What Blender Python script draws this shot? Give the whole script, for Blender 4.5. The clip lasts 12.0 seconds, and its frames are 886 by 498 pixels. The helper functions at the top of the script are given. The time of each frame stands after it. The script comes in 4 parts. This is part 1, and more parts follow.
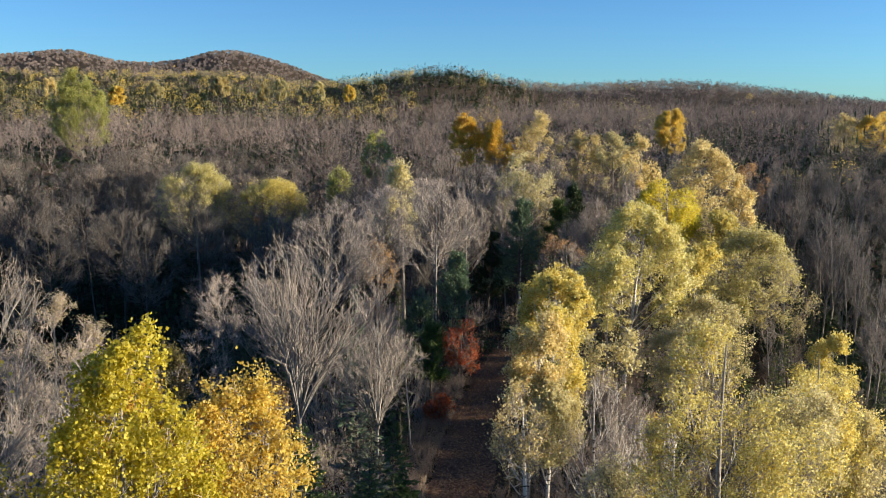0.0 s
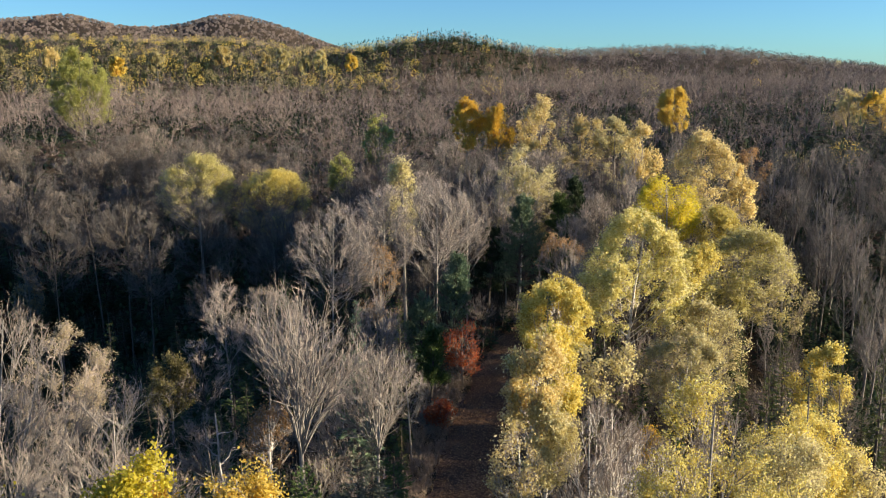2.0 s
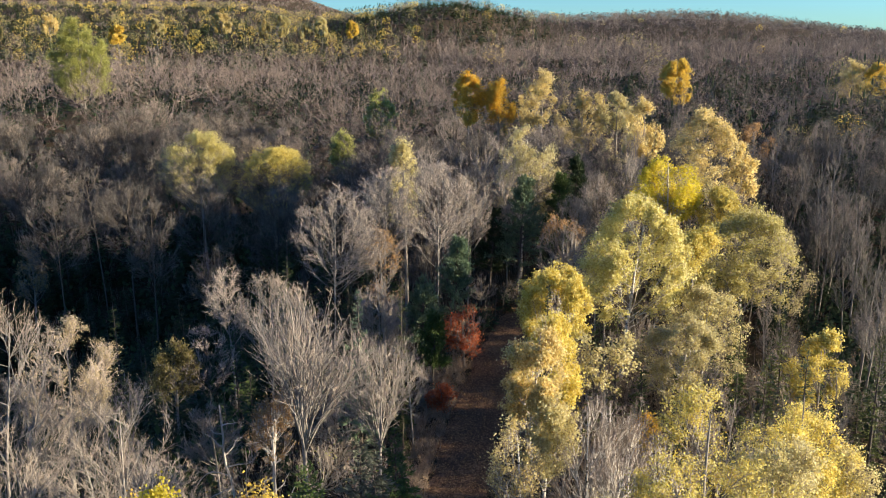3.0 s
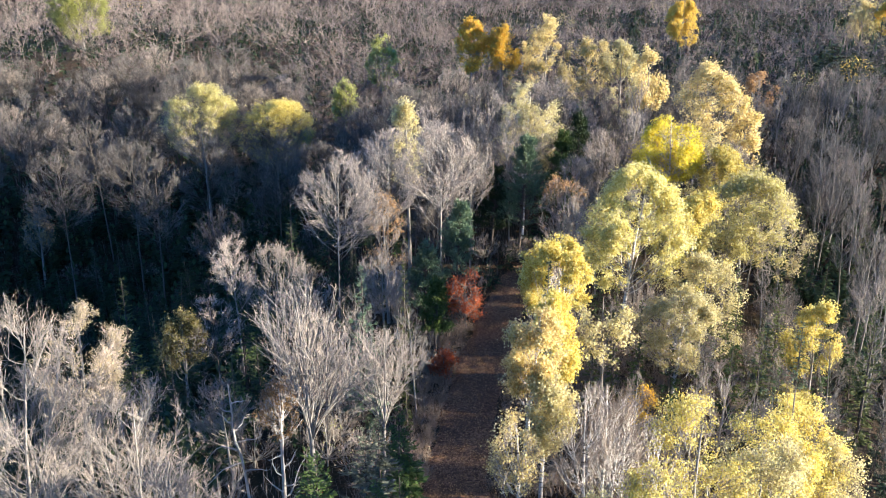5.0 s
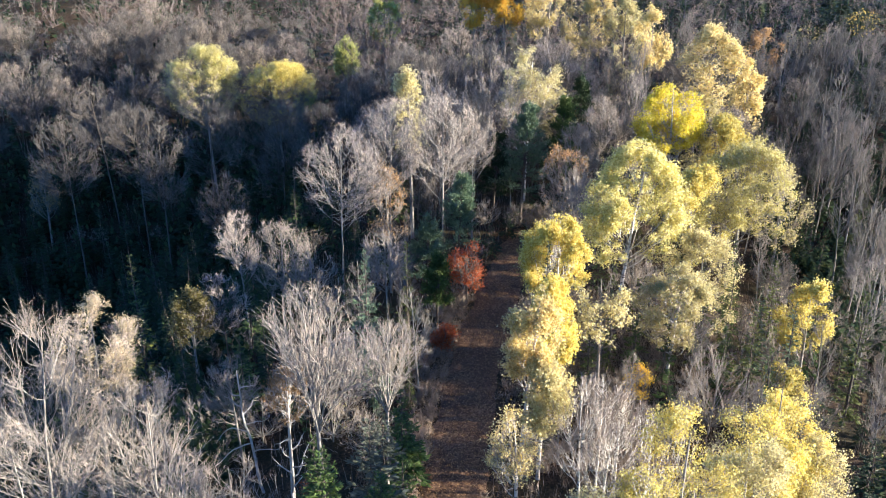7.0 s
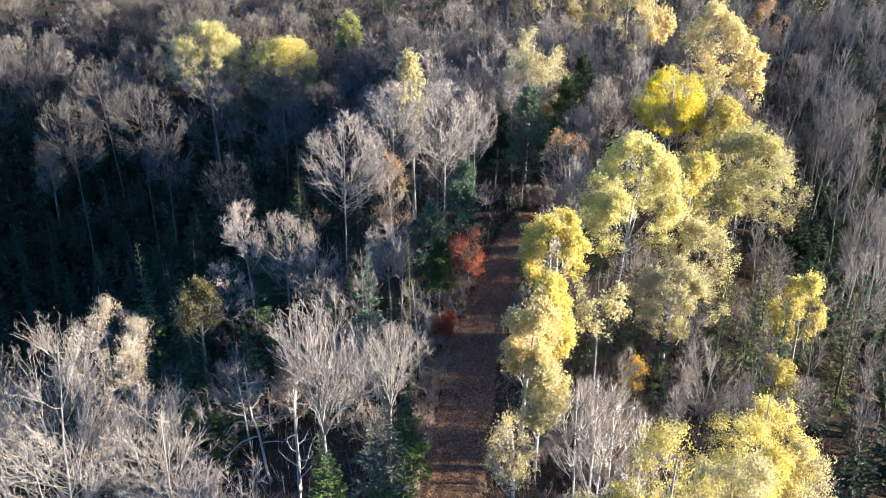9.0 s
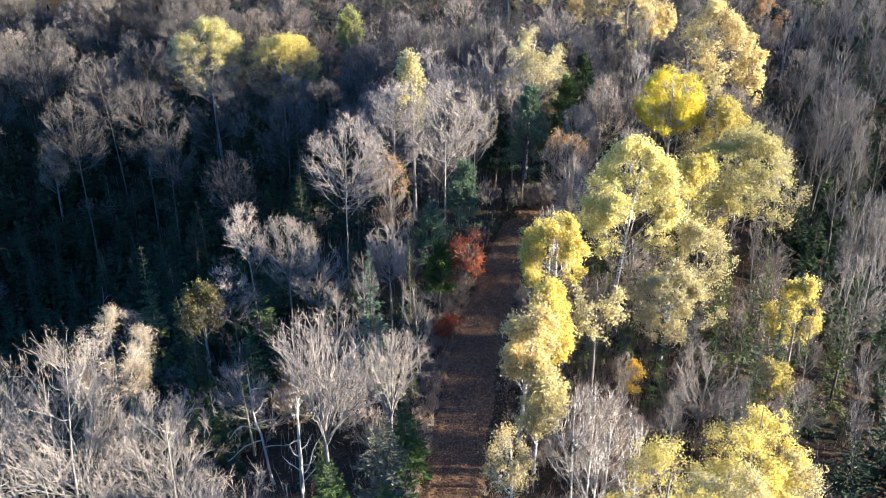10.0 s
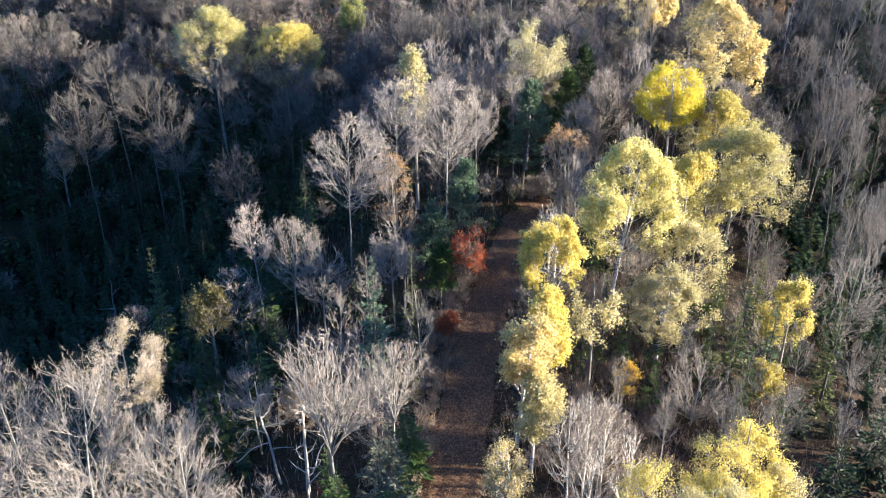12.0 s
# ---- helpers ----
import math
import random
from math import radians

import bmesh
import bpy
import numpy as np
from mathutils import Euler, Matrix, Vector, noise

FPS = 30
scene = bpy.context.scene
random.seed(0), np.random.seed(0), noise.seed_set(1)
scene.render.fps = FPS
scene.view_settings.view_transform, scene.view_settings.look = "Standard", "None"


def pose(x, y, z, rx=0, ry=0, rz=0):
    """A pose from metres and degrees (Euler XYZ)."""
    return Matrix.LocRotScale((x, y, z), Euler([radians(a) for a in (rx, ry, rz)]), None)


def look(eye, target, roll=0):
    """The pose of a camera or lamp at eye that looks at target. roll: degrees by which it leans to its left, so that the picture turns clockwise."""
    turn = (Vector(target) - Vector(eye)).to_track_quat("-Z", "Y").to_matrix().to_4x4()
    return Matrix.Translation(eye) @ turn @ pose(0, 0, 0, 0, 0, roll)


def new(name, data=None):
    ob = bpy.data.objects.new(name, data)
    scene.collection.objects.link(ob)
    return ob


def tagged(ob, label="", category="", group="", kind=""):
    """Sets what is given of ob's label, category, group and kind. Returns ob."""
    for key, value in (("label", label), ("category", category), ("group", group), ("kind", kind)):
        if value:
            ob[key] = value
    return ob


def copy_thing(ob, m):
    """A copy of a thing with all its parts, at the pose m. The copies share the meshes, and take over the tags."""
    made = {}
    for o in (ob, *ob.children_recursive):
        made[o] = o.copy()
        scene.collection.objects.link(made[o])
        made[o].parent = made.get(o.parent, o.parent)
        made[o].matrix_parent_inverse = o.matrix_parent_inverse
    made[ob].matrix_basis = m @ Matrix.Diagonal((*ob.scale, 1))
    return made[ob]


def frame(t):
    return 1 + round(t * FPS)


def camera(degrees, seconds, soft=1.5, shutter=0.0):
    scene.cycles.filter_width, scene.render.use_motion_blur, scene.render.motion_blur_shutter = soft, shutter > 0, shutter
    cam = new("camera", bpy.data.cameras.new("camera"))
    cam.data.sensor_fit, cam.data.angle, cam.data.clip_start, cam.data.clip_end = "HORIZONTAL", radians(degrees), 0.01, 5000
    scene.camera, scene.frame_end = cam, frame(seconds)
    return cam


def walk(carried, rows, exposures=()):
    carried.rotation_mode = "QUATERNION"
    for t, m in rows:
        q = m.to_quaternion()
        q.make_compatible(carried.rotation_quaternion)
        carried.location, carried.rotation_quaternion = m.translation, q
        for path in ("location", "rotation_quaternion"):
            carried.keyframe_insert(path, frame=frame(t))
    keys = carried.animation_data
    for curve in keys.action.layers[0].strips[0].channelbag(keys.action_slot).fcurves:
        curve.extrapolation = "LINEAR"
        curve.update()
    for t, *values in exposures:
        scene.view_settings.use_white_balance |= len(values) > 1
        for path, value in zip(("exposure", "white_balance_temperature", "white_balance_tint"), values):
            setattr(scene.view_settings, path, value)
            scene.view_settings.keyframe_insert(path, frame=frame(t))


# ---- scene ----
cam = camera(54.0, 12.0, soft=1.0)
METRES, EYE, TILT, LEAN, TURN = 18.0, 21.1, -9.1, 0.0, 0.0
ROWS = [
    (0.0, 0.0, 0.0, 0.0, 0.0, 0.0, -0.0),
    (0.5, 0.0045, -0.0065, 0.0432, 0.04, -0.58, 0.04),
    (1.0, 0.0077, -0.0147, 0.0873, 0.11, -1.16, 0.08),
    (1.5, 0.0103, -0.0228, 0.1308, 0.16, -1.76, 0.08),
    (2.0, 0.0121, -0.03, 0.1734, 0.22, -2.4, 0.1),
    (2.5, 0.014, -0.0365, 0.2151, 0.27, -3.4, 0.09),
    (3.0, 0.0143, -0.042, 0.2551, 0.33, -4.67, 0.09),
    (5.0, 0.0155, -0.0606, 0.4153, 0.51, -9.31, 0.03),
    (5.5, 0.0163, -0.0666, 0.4553, 0.54, -10.37, 0.02),
    (6.0, 0.0181, -0.0734, 0.4965, 0.59, -11.43, 0.02),
    (6.5, 0.0195, -0.0814, 0.5375, 0.63, -12.42, 0.03),
    (7.0, 0.0195, -0.0886, 0.5775, 0.69, -13.35, 0.02),
    (9.0, 0.0241, -0.1168, 0.7371, 0.89, -16.37, -0.08),
    (9.5, 0.0261, -0.1242, 0.7784, 0.93, -16.89, -0.07),
    (10.0, 0.0278, -0.1309, 0.8198, 0.97, -17.38, -0.06),
    (10.5, 0.03, -0.1381, 0.8617, 1.03, -17.89, -0.06),
    (11.0, 0.0318, -0.1441, 0.9032, 1.08, -18.39, -0.04),
    (11.5, 0.0332, -0.1504, 0.9457, 1.12, -18.98, -0.04),
    (12.0, 0.0344, -0.1571, 0.9864, 1.17, -19.67, -0.07),
]
EXPOSURES = [(0.0, 1.14, 8000, 8), (2.0, 1.24, 8500, 9), (3.0, 1.42, 8400, 9), (5.0, 2.12, 7100, 9), (7.0, 2.15, 7000, 9), (9.0, 2.17, 6950, 9), (12.0, 2.2, 6950, 9)]
walk(cam, [(t, pose(0, 0, EYE, TILT, LEAN, TURN) @ pose(METRES * x, METRES * y, METRES * z, 90 + pitch, roll, yaw)) for t, x, y, z, yaw, pitch, roll in ROWS], EXPOSURES)

# ---- sky and sun ----
SUN_UP, SUN_AZ = 10.4, 93.0        # degrees over the horizon, degrees to the right of straight ahead
world = bpy.data.worlds.new("world")
scene.world = world
world.use_nodes = True
wn = world.node_tree.nodes
sky = wn.new("ShaderNodeTexSky")
sky.sky_type, sky.sun_disc = "NISHITA", False
sky.sun_elevation, sky.sun_rotation = radians(SUN_UP), radians(SUN_AZ)
sky.altitude, sky.air_density, sky.dust_density, sky.ozone_density = 800, 0.9, 0.2, 1.8
wn["Background"].inputs["Strength"].default_value = 0.070
clear = wn.new("ShaderNodeMix")       # the clear blue of a dry autumn sky
clear.data_type, clear.blend_type = "RGBA", "MULTIPLY"
clear.inputs[0].default_value, clear.inputs[7].default_value = 1.0, (0.36, 0.82, 1.52, 1)
world.node_tree.links.new(sky.outputs[0], clear.inputs[6])
world.node_tree.links.new(clear.outputs[2], wn["Background"].inputs["Color"])
sun = new("sun", bpy.data.lights.new("sun", "SUN"))
sun.data.energy, sun.data.angle, sun.data.color = 5.0, radians(0.53), (1.0, 0.94, 0.85)
sun.matrix_world = look((200 * math.sin(radians(SUN_AZ)), 200 * math.cos(radians(SUN_AZ)), 200 * math.tan(radians(SUN_UP))), (0, 0, 0))


# ---- materials ----
def node_material(name):
    m = bpy.data.materials.new(name)
    m.use_nodes = True
    n = m.node_tree.nodes
    n.clear()
    return m, n, m.node_tree.links


def ramp(n, stops):
    r = n.new("ShaderNodeValToRGB")
    els = r.color_ramp.elements
    while len(els) < len(stops):
        els.new(0.5)
    for e, (p, c) in zip(els, stops):
        e.position, e.color = p, (*c, 1)
    return r


def leaf_material(name, dark, mid, light, through_light=0.55):
    """Leaves: each one takes its own shade, and each tree its own tone."""
    m, n, l = node_material(name)
    geo, info, out = n.new("ShaderNodeNewGeometry"), n.new("ShaderNodeObjectInfo"), n.new("ShaderNodeOutputMaterial")
    r = ramp(n, [(0.0, dark), (0.45, mid), (1.0, light)])
    l.new(geo.outputs["Random Per Island"], r.inputs[0])
    hsv = n.new("ShaderNodeHueSaturation")
    tone = n.new("ShaderNodeMapRange")
    tone.inputs["To Min"].default_value, tone.inputs["To Max"].default_value = 0.8, 1.15
    l.new(info.outputs["Random"], tone.inputs["Value"])
    l.new(tone.outputs[0], hsv.inputs["Value"])
    l.new(r.outputs[0], hsv.inputs["Color"])
    bsdf, trans, mix = n.new("ShaderNodeBsdfPrincipled"), n.new("ShaderNodeBsdfTranslucent"), n.new("ShaderNodeMixShader")
    bsdf.inputs["Roughness"].default_value = 0.6
    bsdf.inputs["Specular IOR Level"].default_value = 0.25
    mix.inputs[0].default_value = through_light
    for s in (bsdf.inputs["Base Color"], trans.inputs["Color"]):
        l.new(hsv.outputs[0], s)
    l.new(bsdf.outputs[0], mix.inputs[1])
    l.new(trans.outputs[0], mix.inputs[2])
    l.new(mix.outputs[0], out.inputs[0])
    return m


def bark_material(name, dark, light, scale=6.0, stretch=0.25, rough=0.9, bands=None):
    """Bark: streaks along the stem, blotches, and for birches dark cross marks."""
    m, n, l = node_material(name)
    co, info, out = n.new("ShaderNodeTexCoord"), n.new("ShaderNodeObjectInfo"), n.new("ShaderNodeOutputMaterial")
    mp = n.new("ShaderNodeMapping")
    mp.inputs["Scale"].default_value = (1, 1, stretch)
    l.new(co.outputs["Object"], mp.inputs[0])
    fine, big = n.new("ShaderNodeTexNoise"), n.new("ShaderNodeTexNoise")
    fine.inputs["Scale"].default_value, fine.inputs["Detail"].default_value = scale * 4, 4
    big.inputs["Scale"].default_value = 0.8
    l.new(mp.outputs[0], fine.inputs[0])
    l.new(co.outputs["Object"], big.inputs[0])
    r = ramp(n, [(0.3, dark), (0.62, light)])
    l.new(fine.outputs[0], r.inputs[0])
    hsv, tone, add = n.new("ShaderNodeHueSaturation"), n.new("ShaderNodeMapRange"), n.new("ShaderNodeMath")
    l.new(info.outputs["Random"], add.inputs[0])
    l.new(big.outputs[0], add.inputs[1])
    tone.inputs["From Min"].default_value, tone.inputs["From Max"].default_value = 0.2, 1.7
    tone.inputs["To Min"].default_value, tone.inputs["To Max"].default_value = 0.75, 1.25
    l.new(add.outputs[0], tone.inputs["Value"])
    l.new(tone.outputs[0], hsv.inputs["Value"])
    colour = r.outputs[0]
    if bands:
        mp2, marks = n.new("ShaderNodeMapping"), n.new("ShaderNodeTexNoise")
        mp2.inputs["Scale"].default_value = (1.5, 1.5, 6)
        marks.inputs["Scale"].default_value, marks.inputs["Detail"].default_value = 2.0, 5
        l.new(co.outputs["Object"], mp2.inputs[0])
        l.new(mp2.outputs[0], marks.inputs[0])
        r2 = ramp(n, [(0.56, (0, 0, 0)), (0.62, (1, 1, 1))])
        l.new(marks.outputs[0], r2.inputs[0])
        mx = n.new("ShaderNodeMix")
        mx.data_type = "RGBA"
        l.new(r2.outputs[0], mx.inputs[0])
        l.new(colour, mx.inputs[6])
        mx.inputs[7].default_value = (*bands, 1)
        colour = mx.outputs[2]
    l.new(colour, hsv.inputs["Color"])
    bsdf, bump = n.new("ShaderNodeBsdfPrincipled"), n.new("ShaderNodeBump")
    bsdf.inputs["Roughness"].default_value = rough
    bsdf.inputs["Specular IOR Level"].default_value = 0.2
    bump.inputs["Strength"].default_value, bump.inputs["Distance"].default_value = 0.5, 0.02
    l.new(fine.outputs[0], bump.inputs["Height"])
    l.new(bump.outputs[0], bsdf.inputs["Normal"])
    l.new(hsv.outputs[0], bsdf.inputs["Base Color"])
    l.new(bsdf.outputs[0], out.inputs[0])
    return m


def litter_material(name, stops, scale, bump_depth, patch):
    """Fallen leaves over soil: leaf-sized flecks, and patches metres wide."""
    m, n, l = node_material(name)
    co, out = n.new("ShaderNodeTexCoord"), n.new("ShaderNodeOutputMaterial")
    cells, fine, big = n.new("ShaderNodeTexVoronoi"), n.new("ShaderNodeTexNoise"), n.new("ShaderNodeTexNoise")
    cells.inputs["Scale"].default_value = scale
    fine.inputs["Scale"].default_value, fine.inputs["Detail"].default_value = scale * 0.35, 6
    big.inputs["Scale"].default_value, big.inputs["Detail"].default_value = 0.25, 3
    for t in (cells, fine, big):
        l.new(co.outputs["Object"], t.inputs["Vector"])
    sep = n.new("ShaderNodeSeparateColor")
    l.new(cells.outputs["Color"], sep.inputs[0])
    add = n.new("ShaderNodeMath")
    add.operation = "MULTIPLY_ADD"
    add.inputs[1].default_value, add.inputs[2].default_value = 0.5, 0.0
    l.new(sep.outputs[0], add.inputs[0])
    add2 = n.new("ShaderNodeMath")
    add2.operation = "MULTIPLY_ADD"
    add2.inputs[1].default_value = 0.5
    l.new(fine.outputs[0], add2.inputs[0])
    l.new(add.outputs[0], add2.inputs[2])
    r = ramp(n, stops)
    l.new(add2.outputs[0], r.inputs[0])
    mx = n.new("ShaderNodeMix")
    mx.data_type = "RGBA"
    r3 = ramp(n, [(0.42, (0, 0, 0)), (0.62, (1, 1, 1))])
    l.new(big.outputs[0], r3.inputs[0])
    l.new(r3.outputs[0], mx.inputs[0])
    l.new(r.outputs[0], mx.inputs[6])
    mx.inputs[7].default_value = (*patch, 1)
    half = n.new("ShaderNodeMath")
    half.operation = "MULTIPLY"
    half.inputs[1].default_value = 0.6
    l.new(r3.outputs[0], half.inputs[0])
    l.new(half.outputs[0], mx.inputs[0])
    bsdf, bump = n.new("ShaderNodeBsdfPrincipled"), n.new("ShaderNodeBump")
    bsdf.inputs["Roughness"].default_value = 0.95
    bsdf.inputs["Specular IOR Level"].default_value = 0.15
    bump.inputs["Strength"].default_value, bump.inputs["Distance"].default_value = 0.8, bump_depth
    l.new(add2.outputs[0], bump.inputs["Height"])
    l.new(bump.outputs[0], bsdf.inputs["Normal"])
    l.new(mx.outputs[2], bsdf.inputs["Base Color"])
    l.new(bsdf.outputs[0], out.inputs[0])
    return m


YELLOW = leaf_material("yellow_leaves", (0.49, 0.37, 0.075), (0.71, 0.59, 0.17), (0.82, 0.75, 0.35))
PALE = leaf_material("pale_yellow_leaves", (0.43, 0.36, 0.15), (0.62, 0.54, 0.27), (0.75, 0.69, 0.43))
LIME = leaf_material("lime_yellow_leaves", (0.46, 0.37, 0.035), (0.67, 0.56, 0.07), (0.80, 0.70, 0.16))
PALELIME = leaf_material("pale_lime_leaves", (0.42, 0.36, 0.10), (0.63, 0.56, 0.22), (0.76, 0.70, 0.40))
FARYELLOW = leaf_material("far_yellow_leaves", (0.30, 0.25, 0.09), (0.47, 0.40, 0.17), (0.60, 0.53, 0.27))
DULLYELLOW = leaf_material("dull_yellow_leaves", (0.17, 0.14, 0.05), (0.31, 0.265, 0.11), (0.44, 0.385, 0.18))
BEIGE = leaf_material("beige_seeds", (0.34, 0.27, 0.16), (0.52, 0.43, 0.27), (0.64, 0.56, 0.38))
WARM = leaf_material("warm_yellow_leaves", (0.48, 0.36, 0.13), (0.69, 0.56, 0.25), (0.80, 0.70, 0.42))
GOLD = leaf_material("golden_leaves", (0.55, 0.35, 0.06), (0.74, 0.55, 0.12), (0.82, 0.67, 0.24))
ORANGE = leaf_material("orange_leaves", (0.62, 0.33, 0.04), (0.80, 0.52, 0.08), (0.88, 0.64, 0.16))
GREEN = leaf_material("fading_green_leaves", (0.27, 0.28, 0.08), (0.42, 0.43, 0.14), (0.56, 0.55, 0.22))
RED = leaf_material("red_leaves", (0.30, 0.07, 0.035), (0.46, 0.12, 0.055), (0.58, 0.20, 0.09))
RUSSET = leaf_material("russet_leaves", (0.26, 0.15, 0.075), (0.42, 0.26, 0.13), (0.54, 0.36, 0.19))
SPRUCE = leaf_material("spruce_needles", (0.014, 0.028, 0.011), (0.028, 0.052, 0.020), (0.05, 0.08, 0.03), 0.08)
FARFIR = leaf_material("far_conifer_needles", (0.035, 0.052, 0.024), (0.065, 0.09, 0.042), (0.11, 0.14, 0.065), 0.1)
BLUE = leaf_material("blue_green_needles", (0.075, 0.12, 0.07), (0.125, 0.185, 0.11), (0.19, 0.26, 0.155), 0.12)
FIR = leaf_material("yellow_green_needles", (0.065, 0.085, 0.02), (0.11, 0.13, 0.034), (0.155, 0.175, 0.055), 0.15)
FIR2 = leaf_material("green_fir_needles", (0.04, 0.075, 0.02), (0.075, 0.125, 0.034), (0.115, 0.165, 0.052), 0.15)
GREYFIR = leaf_material("grey_lichened_needles", (0.075, 0.085, 0.055), (0.13, 0.145, 0.10), (0.20, 0.215, 0.155), 0.12)
BARK = bark_material("grey_bark", (0.115, 0.105, 0.094), (0.30, 0.275, 0.25))
BIRCH = bark_material("white_birch_bark", (0.42, 0.38, 0.34), (0.66, 0.62, 0.57), bands=(0.06, 0.05, 0.045))
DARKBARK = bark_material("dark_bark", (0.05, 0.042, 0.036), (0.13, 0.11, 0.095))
DEAD = bark_material("weathered_dead_wood", (0.28, 0.26, 0.24), (0.50, 0.47, 0.44))
TWIG = bark_material("bare_twigs", (0.215, 0.176, 0.147), (0.39, 0.33, 0.28))
BROWNTWIG = bark_material("brown_twigs", (0.20, 0.165, 0.145), (0.35, 0.295, 0.26))
# pinkish twigs with sunlight put into the colour, for crowns that stand lit
SUNTWIG = bark_material("sunlit_pinkish_twigs", (0.29, 0.24, 0.205), (0.50, 0.42, 0.365))
# grey twigs with shade put into the colour, for woods that stand dim
SHADETWIG = bark_material("shaded_grey_twigs", (0.10, 0.09, 0.08), (0.21, 0.19, 0.172))
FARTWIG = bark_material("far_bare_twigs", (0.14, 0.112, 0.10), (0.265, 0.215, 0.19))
FARBROWN = bark_material("far_brown_twigs", (0.10, 0.076, 0.065), (0.19, 0.147, 0.125))
BRUSH = bark_material("tan_brush", (0.20, 0.15, 0.115), (0.37, 0.29, 0.225))
FLOOR = litter_material("forest_floor", [(0.2, (0.02, 0.014, 0.009)), (0.5, (0.055, 0.036, 0.023)), (0.85, (0.12, 0.075, 0.045))], 9.0, 0.05, (0.03, 0.032, 0.015))
TRACK = litter_material("leaf_covered_track", [(0.2, (0.06, 0.036, 0.025)), (0.5, (0.175, 0.098, 0.06)), (0.85, (0.35, 0.215, 0.13))], 11.0, 0.03, (0.085, 0.055, 0.04))

# ---- mesh building ----
UP = np.array((0.0, 0.0, 1.0))


def unit(a):
    return a / np.maximum(np.linalg.norm(a, axis=-1, keepdims=True), 1e-9)


def frame_axes(d):
    side = np.cross(d, np.where(np.abs(d[:, 2:3]) > 0.9, np.array((1.0, 0, 0)), UP))
    side = unit(side)
    return side, np.cross(d, side)


def tubes(p0, p1, r0, r1, sides):
    """Tapered tubes, open at the ends: vertices and triangles."""
    count = len(p0)
    a, b = frame_axes(unit(p1 - p0))
    ang = np.arange(sides) * 2 * np.pi / sides
    ring = np.cos(ang)[None, :, None] * a[:, None] + np.sin(ang)[None, :, None] * b[:, None]
    v = np.concatenate([p0[:, None] + ring * np.reshape(r0, (-1, 1, 1)), p1[:, None] + ring * np.reshape(r1, (-1, 1, 1))], 1)
    i = np.arange(sides)
    j = (i + 1) % sides
    f = np.concatenate([np.stack([i, j, j + sides], 1), np.stack([i, j + sides, i + sides], 1)])
    return v.reshape(-1, 3), (f[None] + np.arange(count)[:, None, None] * 2 * sides).reshape(-1, 3)


def spikes(p, d, w):
    """Thin three-sided twigs from p along d, w thick at their foot."""
    count = len(p)
    a, b = frame_axes(unit(d))
    w = np.reshape(w, (-1, 1))
    v = np.stack([p + a * w, p - a * w * 0.5 + b * w * 0.87, p - a * w * 0.5 - b * w * 0.87, p + d], 1)
    f = np.array([(0, 1, 3), (1, 2, 3), (2, 0, 3)])
    return v.reshape(-1, 3), (f[None] + np.arange(count)[:, None, None] * 4).reshape(-1, 3)


def blades(p, d, w):
    """The thinnest twigs: one tapering blade each."""
    side = unit(np.cross(unit(d), p[:, [1, 2, 0]] * 7.3 % 1.0 - 0.5 + 1e-3)) * np.reshape(w, (-1, 1))
    v = np.stack([p - side, p + side, p + d], 1)
    return v.reshape(-1, 3), np.arange(len(p) * 3).reshape(-1, 3)


def kites(p, d, s, fold=0.15):
    """Leaf-shaped blades from p along d, with half-width vectors s, lightly folded along the midrib."""
    count = len(p)
    nrm = unit(np.cross(d, s)) * np.linalg.norm(s, axis=1, keepdims=True) * fold
    v = np.stack([p, p + d * 0.45 + s + nrm, p + d, p + d * 0.45 - s + nrm], 1)
    f = np.array([(0, 1, 2), (0, 2, 3)])
    return v.reshape(-1, 3), (f[None] + np.arange(count)[:, None, None] * 4).reshape(-1, 3)


def merge(*parts):
    vs, fs, n = [], [], 0
    for v, f in parts:
        vs.append(v)
        fs.append(f + n)
        n += len(v)
    return np.concatenate(vs), np.concatenate(fs)


def mesh_of(name, vf, material, smooth=False):
    v, f = vf
    me = bpy.data.meshes.new(name)
    me.vertices.add(len(v))
    me.vertices.foreach_set("co", np.ascontiguousarray(v, dtype=np.float32).ravel())
    me.loops.add(len(f) * 3)
    me.loops.foreach_set("vertex_index", np.ascontiguousarray(f, dtype=np.int32).ravel())
    me.polygons.add(len(f))
    me.polygons.foreach_set("loop_start", np.arange(0, len(f) * 3, 3, dtype=np.int32))
    if smooth:
        me.polygons.foreach_set("use_smooth", np.ones(len(f), dtype=bool))
    me.update(calc_edges=True)
    me.materials.append(material)
    return me


def part(name, vf, material, parent, label="", smooth=False):
    ob = new(name, mesh_of(name, vf, material, smooth))
    ob.parent = parent
    return tagged(ob, label)


def sphere_dirs(rng, n, low=-1.0):
    z = rng.uniform(low, 1, n)
    a = rng.uniform(0, 2 * np.pi, n)
    s = np.sqrt(1 - z * z)
    return np.stack([s * np.cos(a), s * np.sin(a), z], 1)


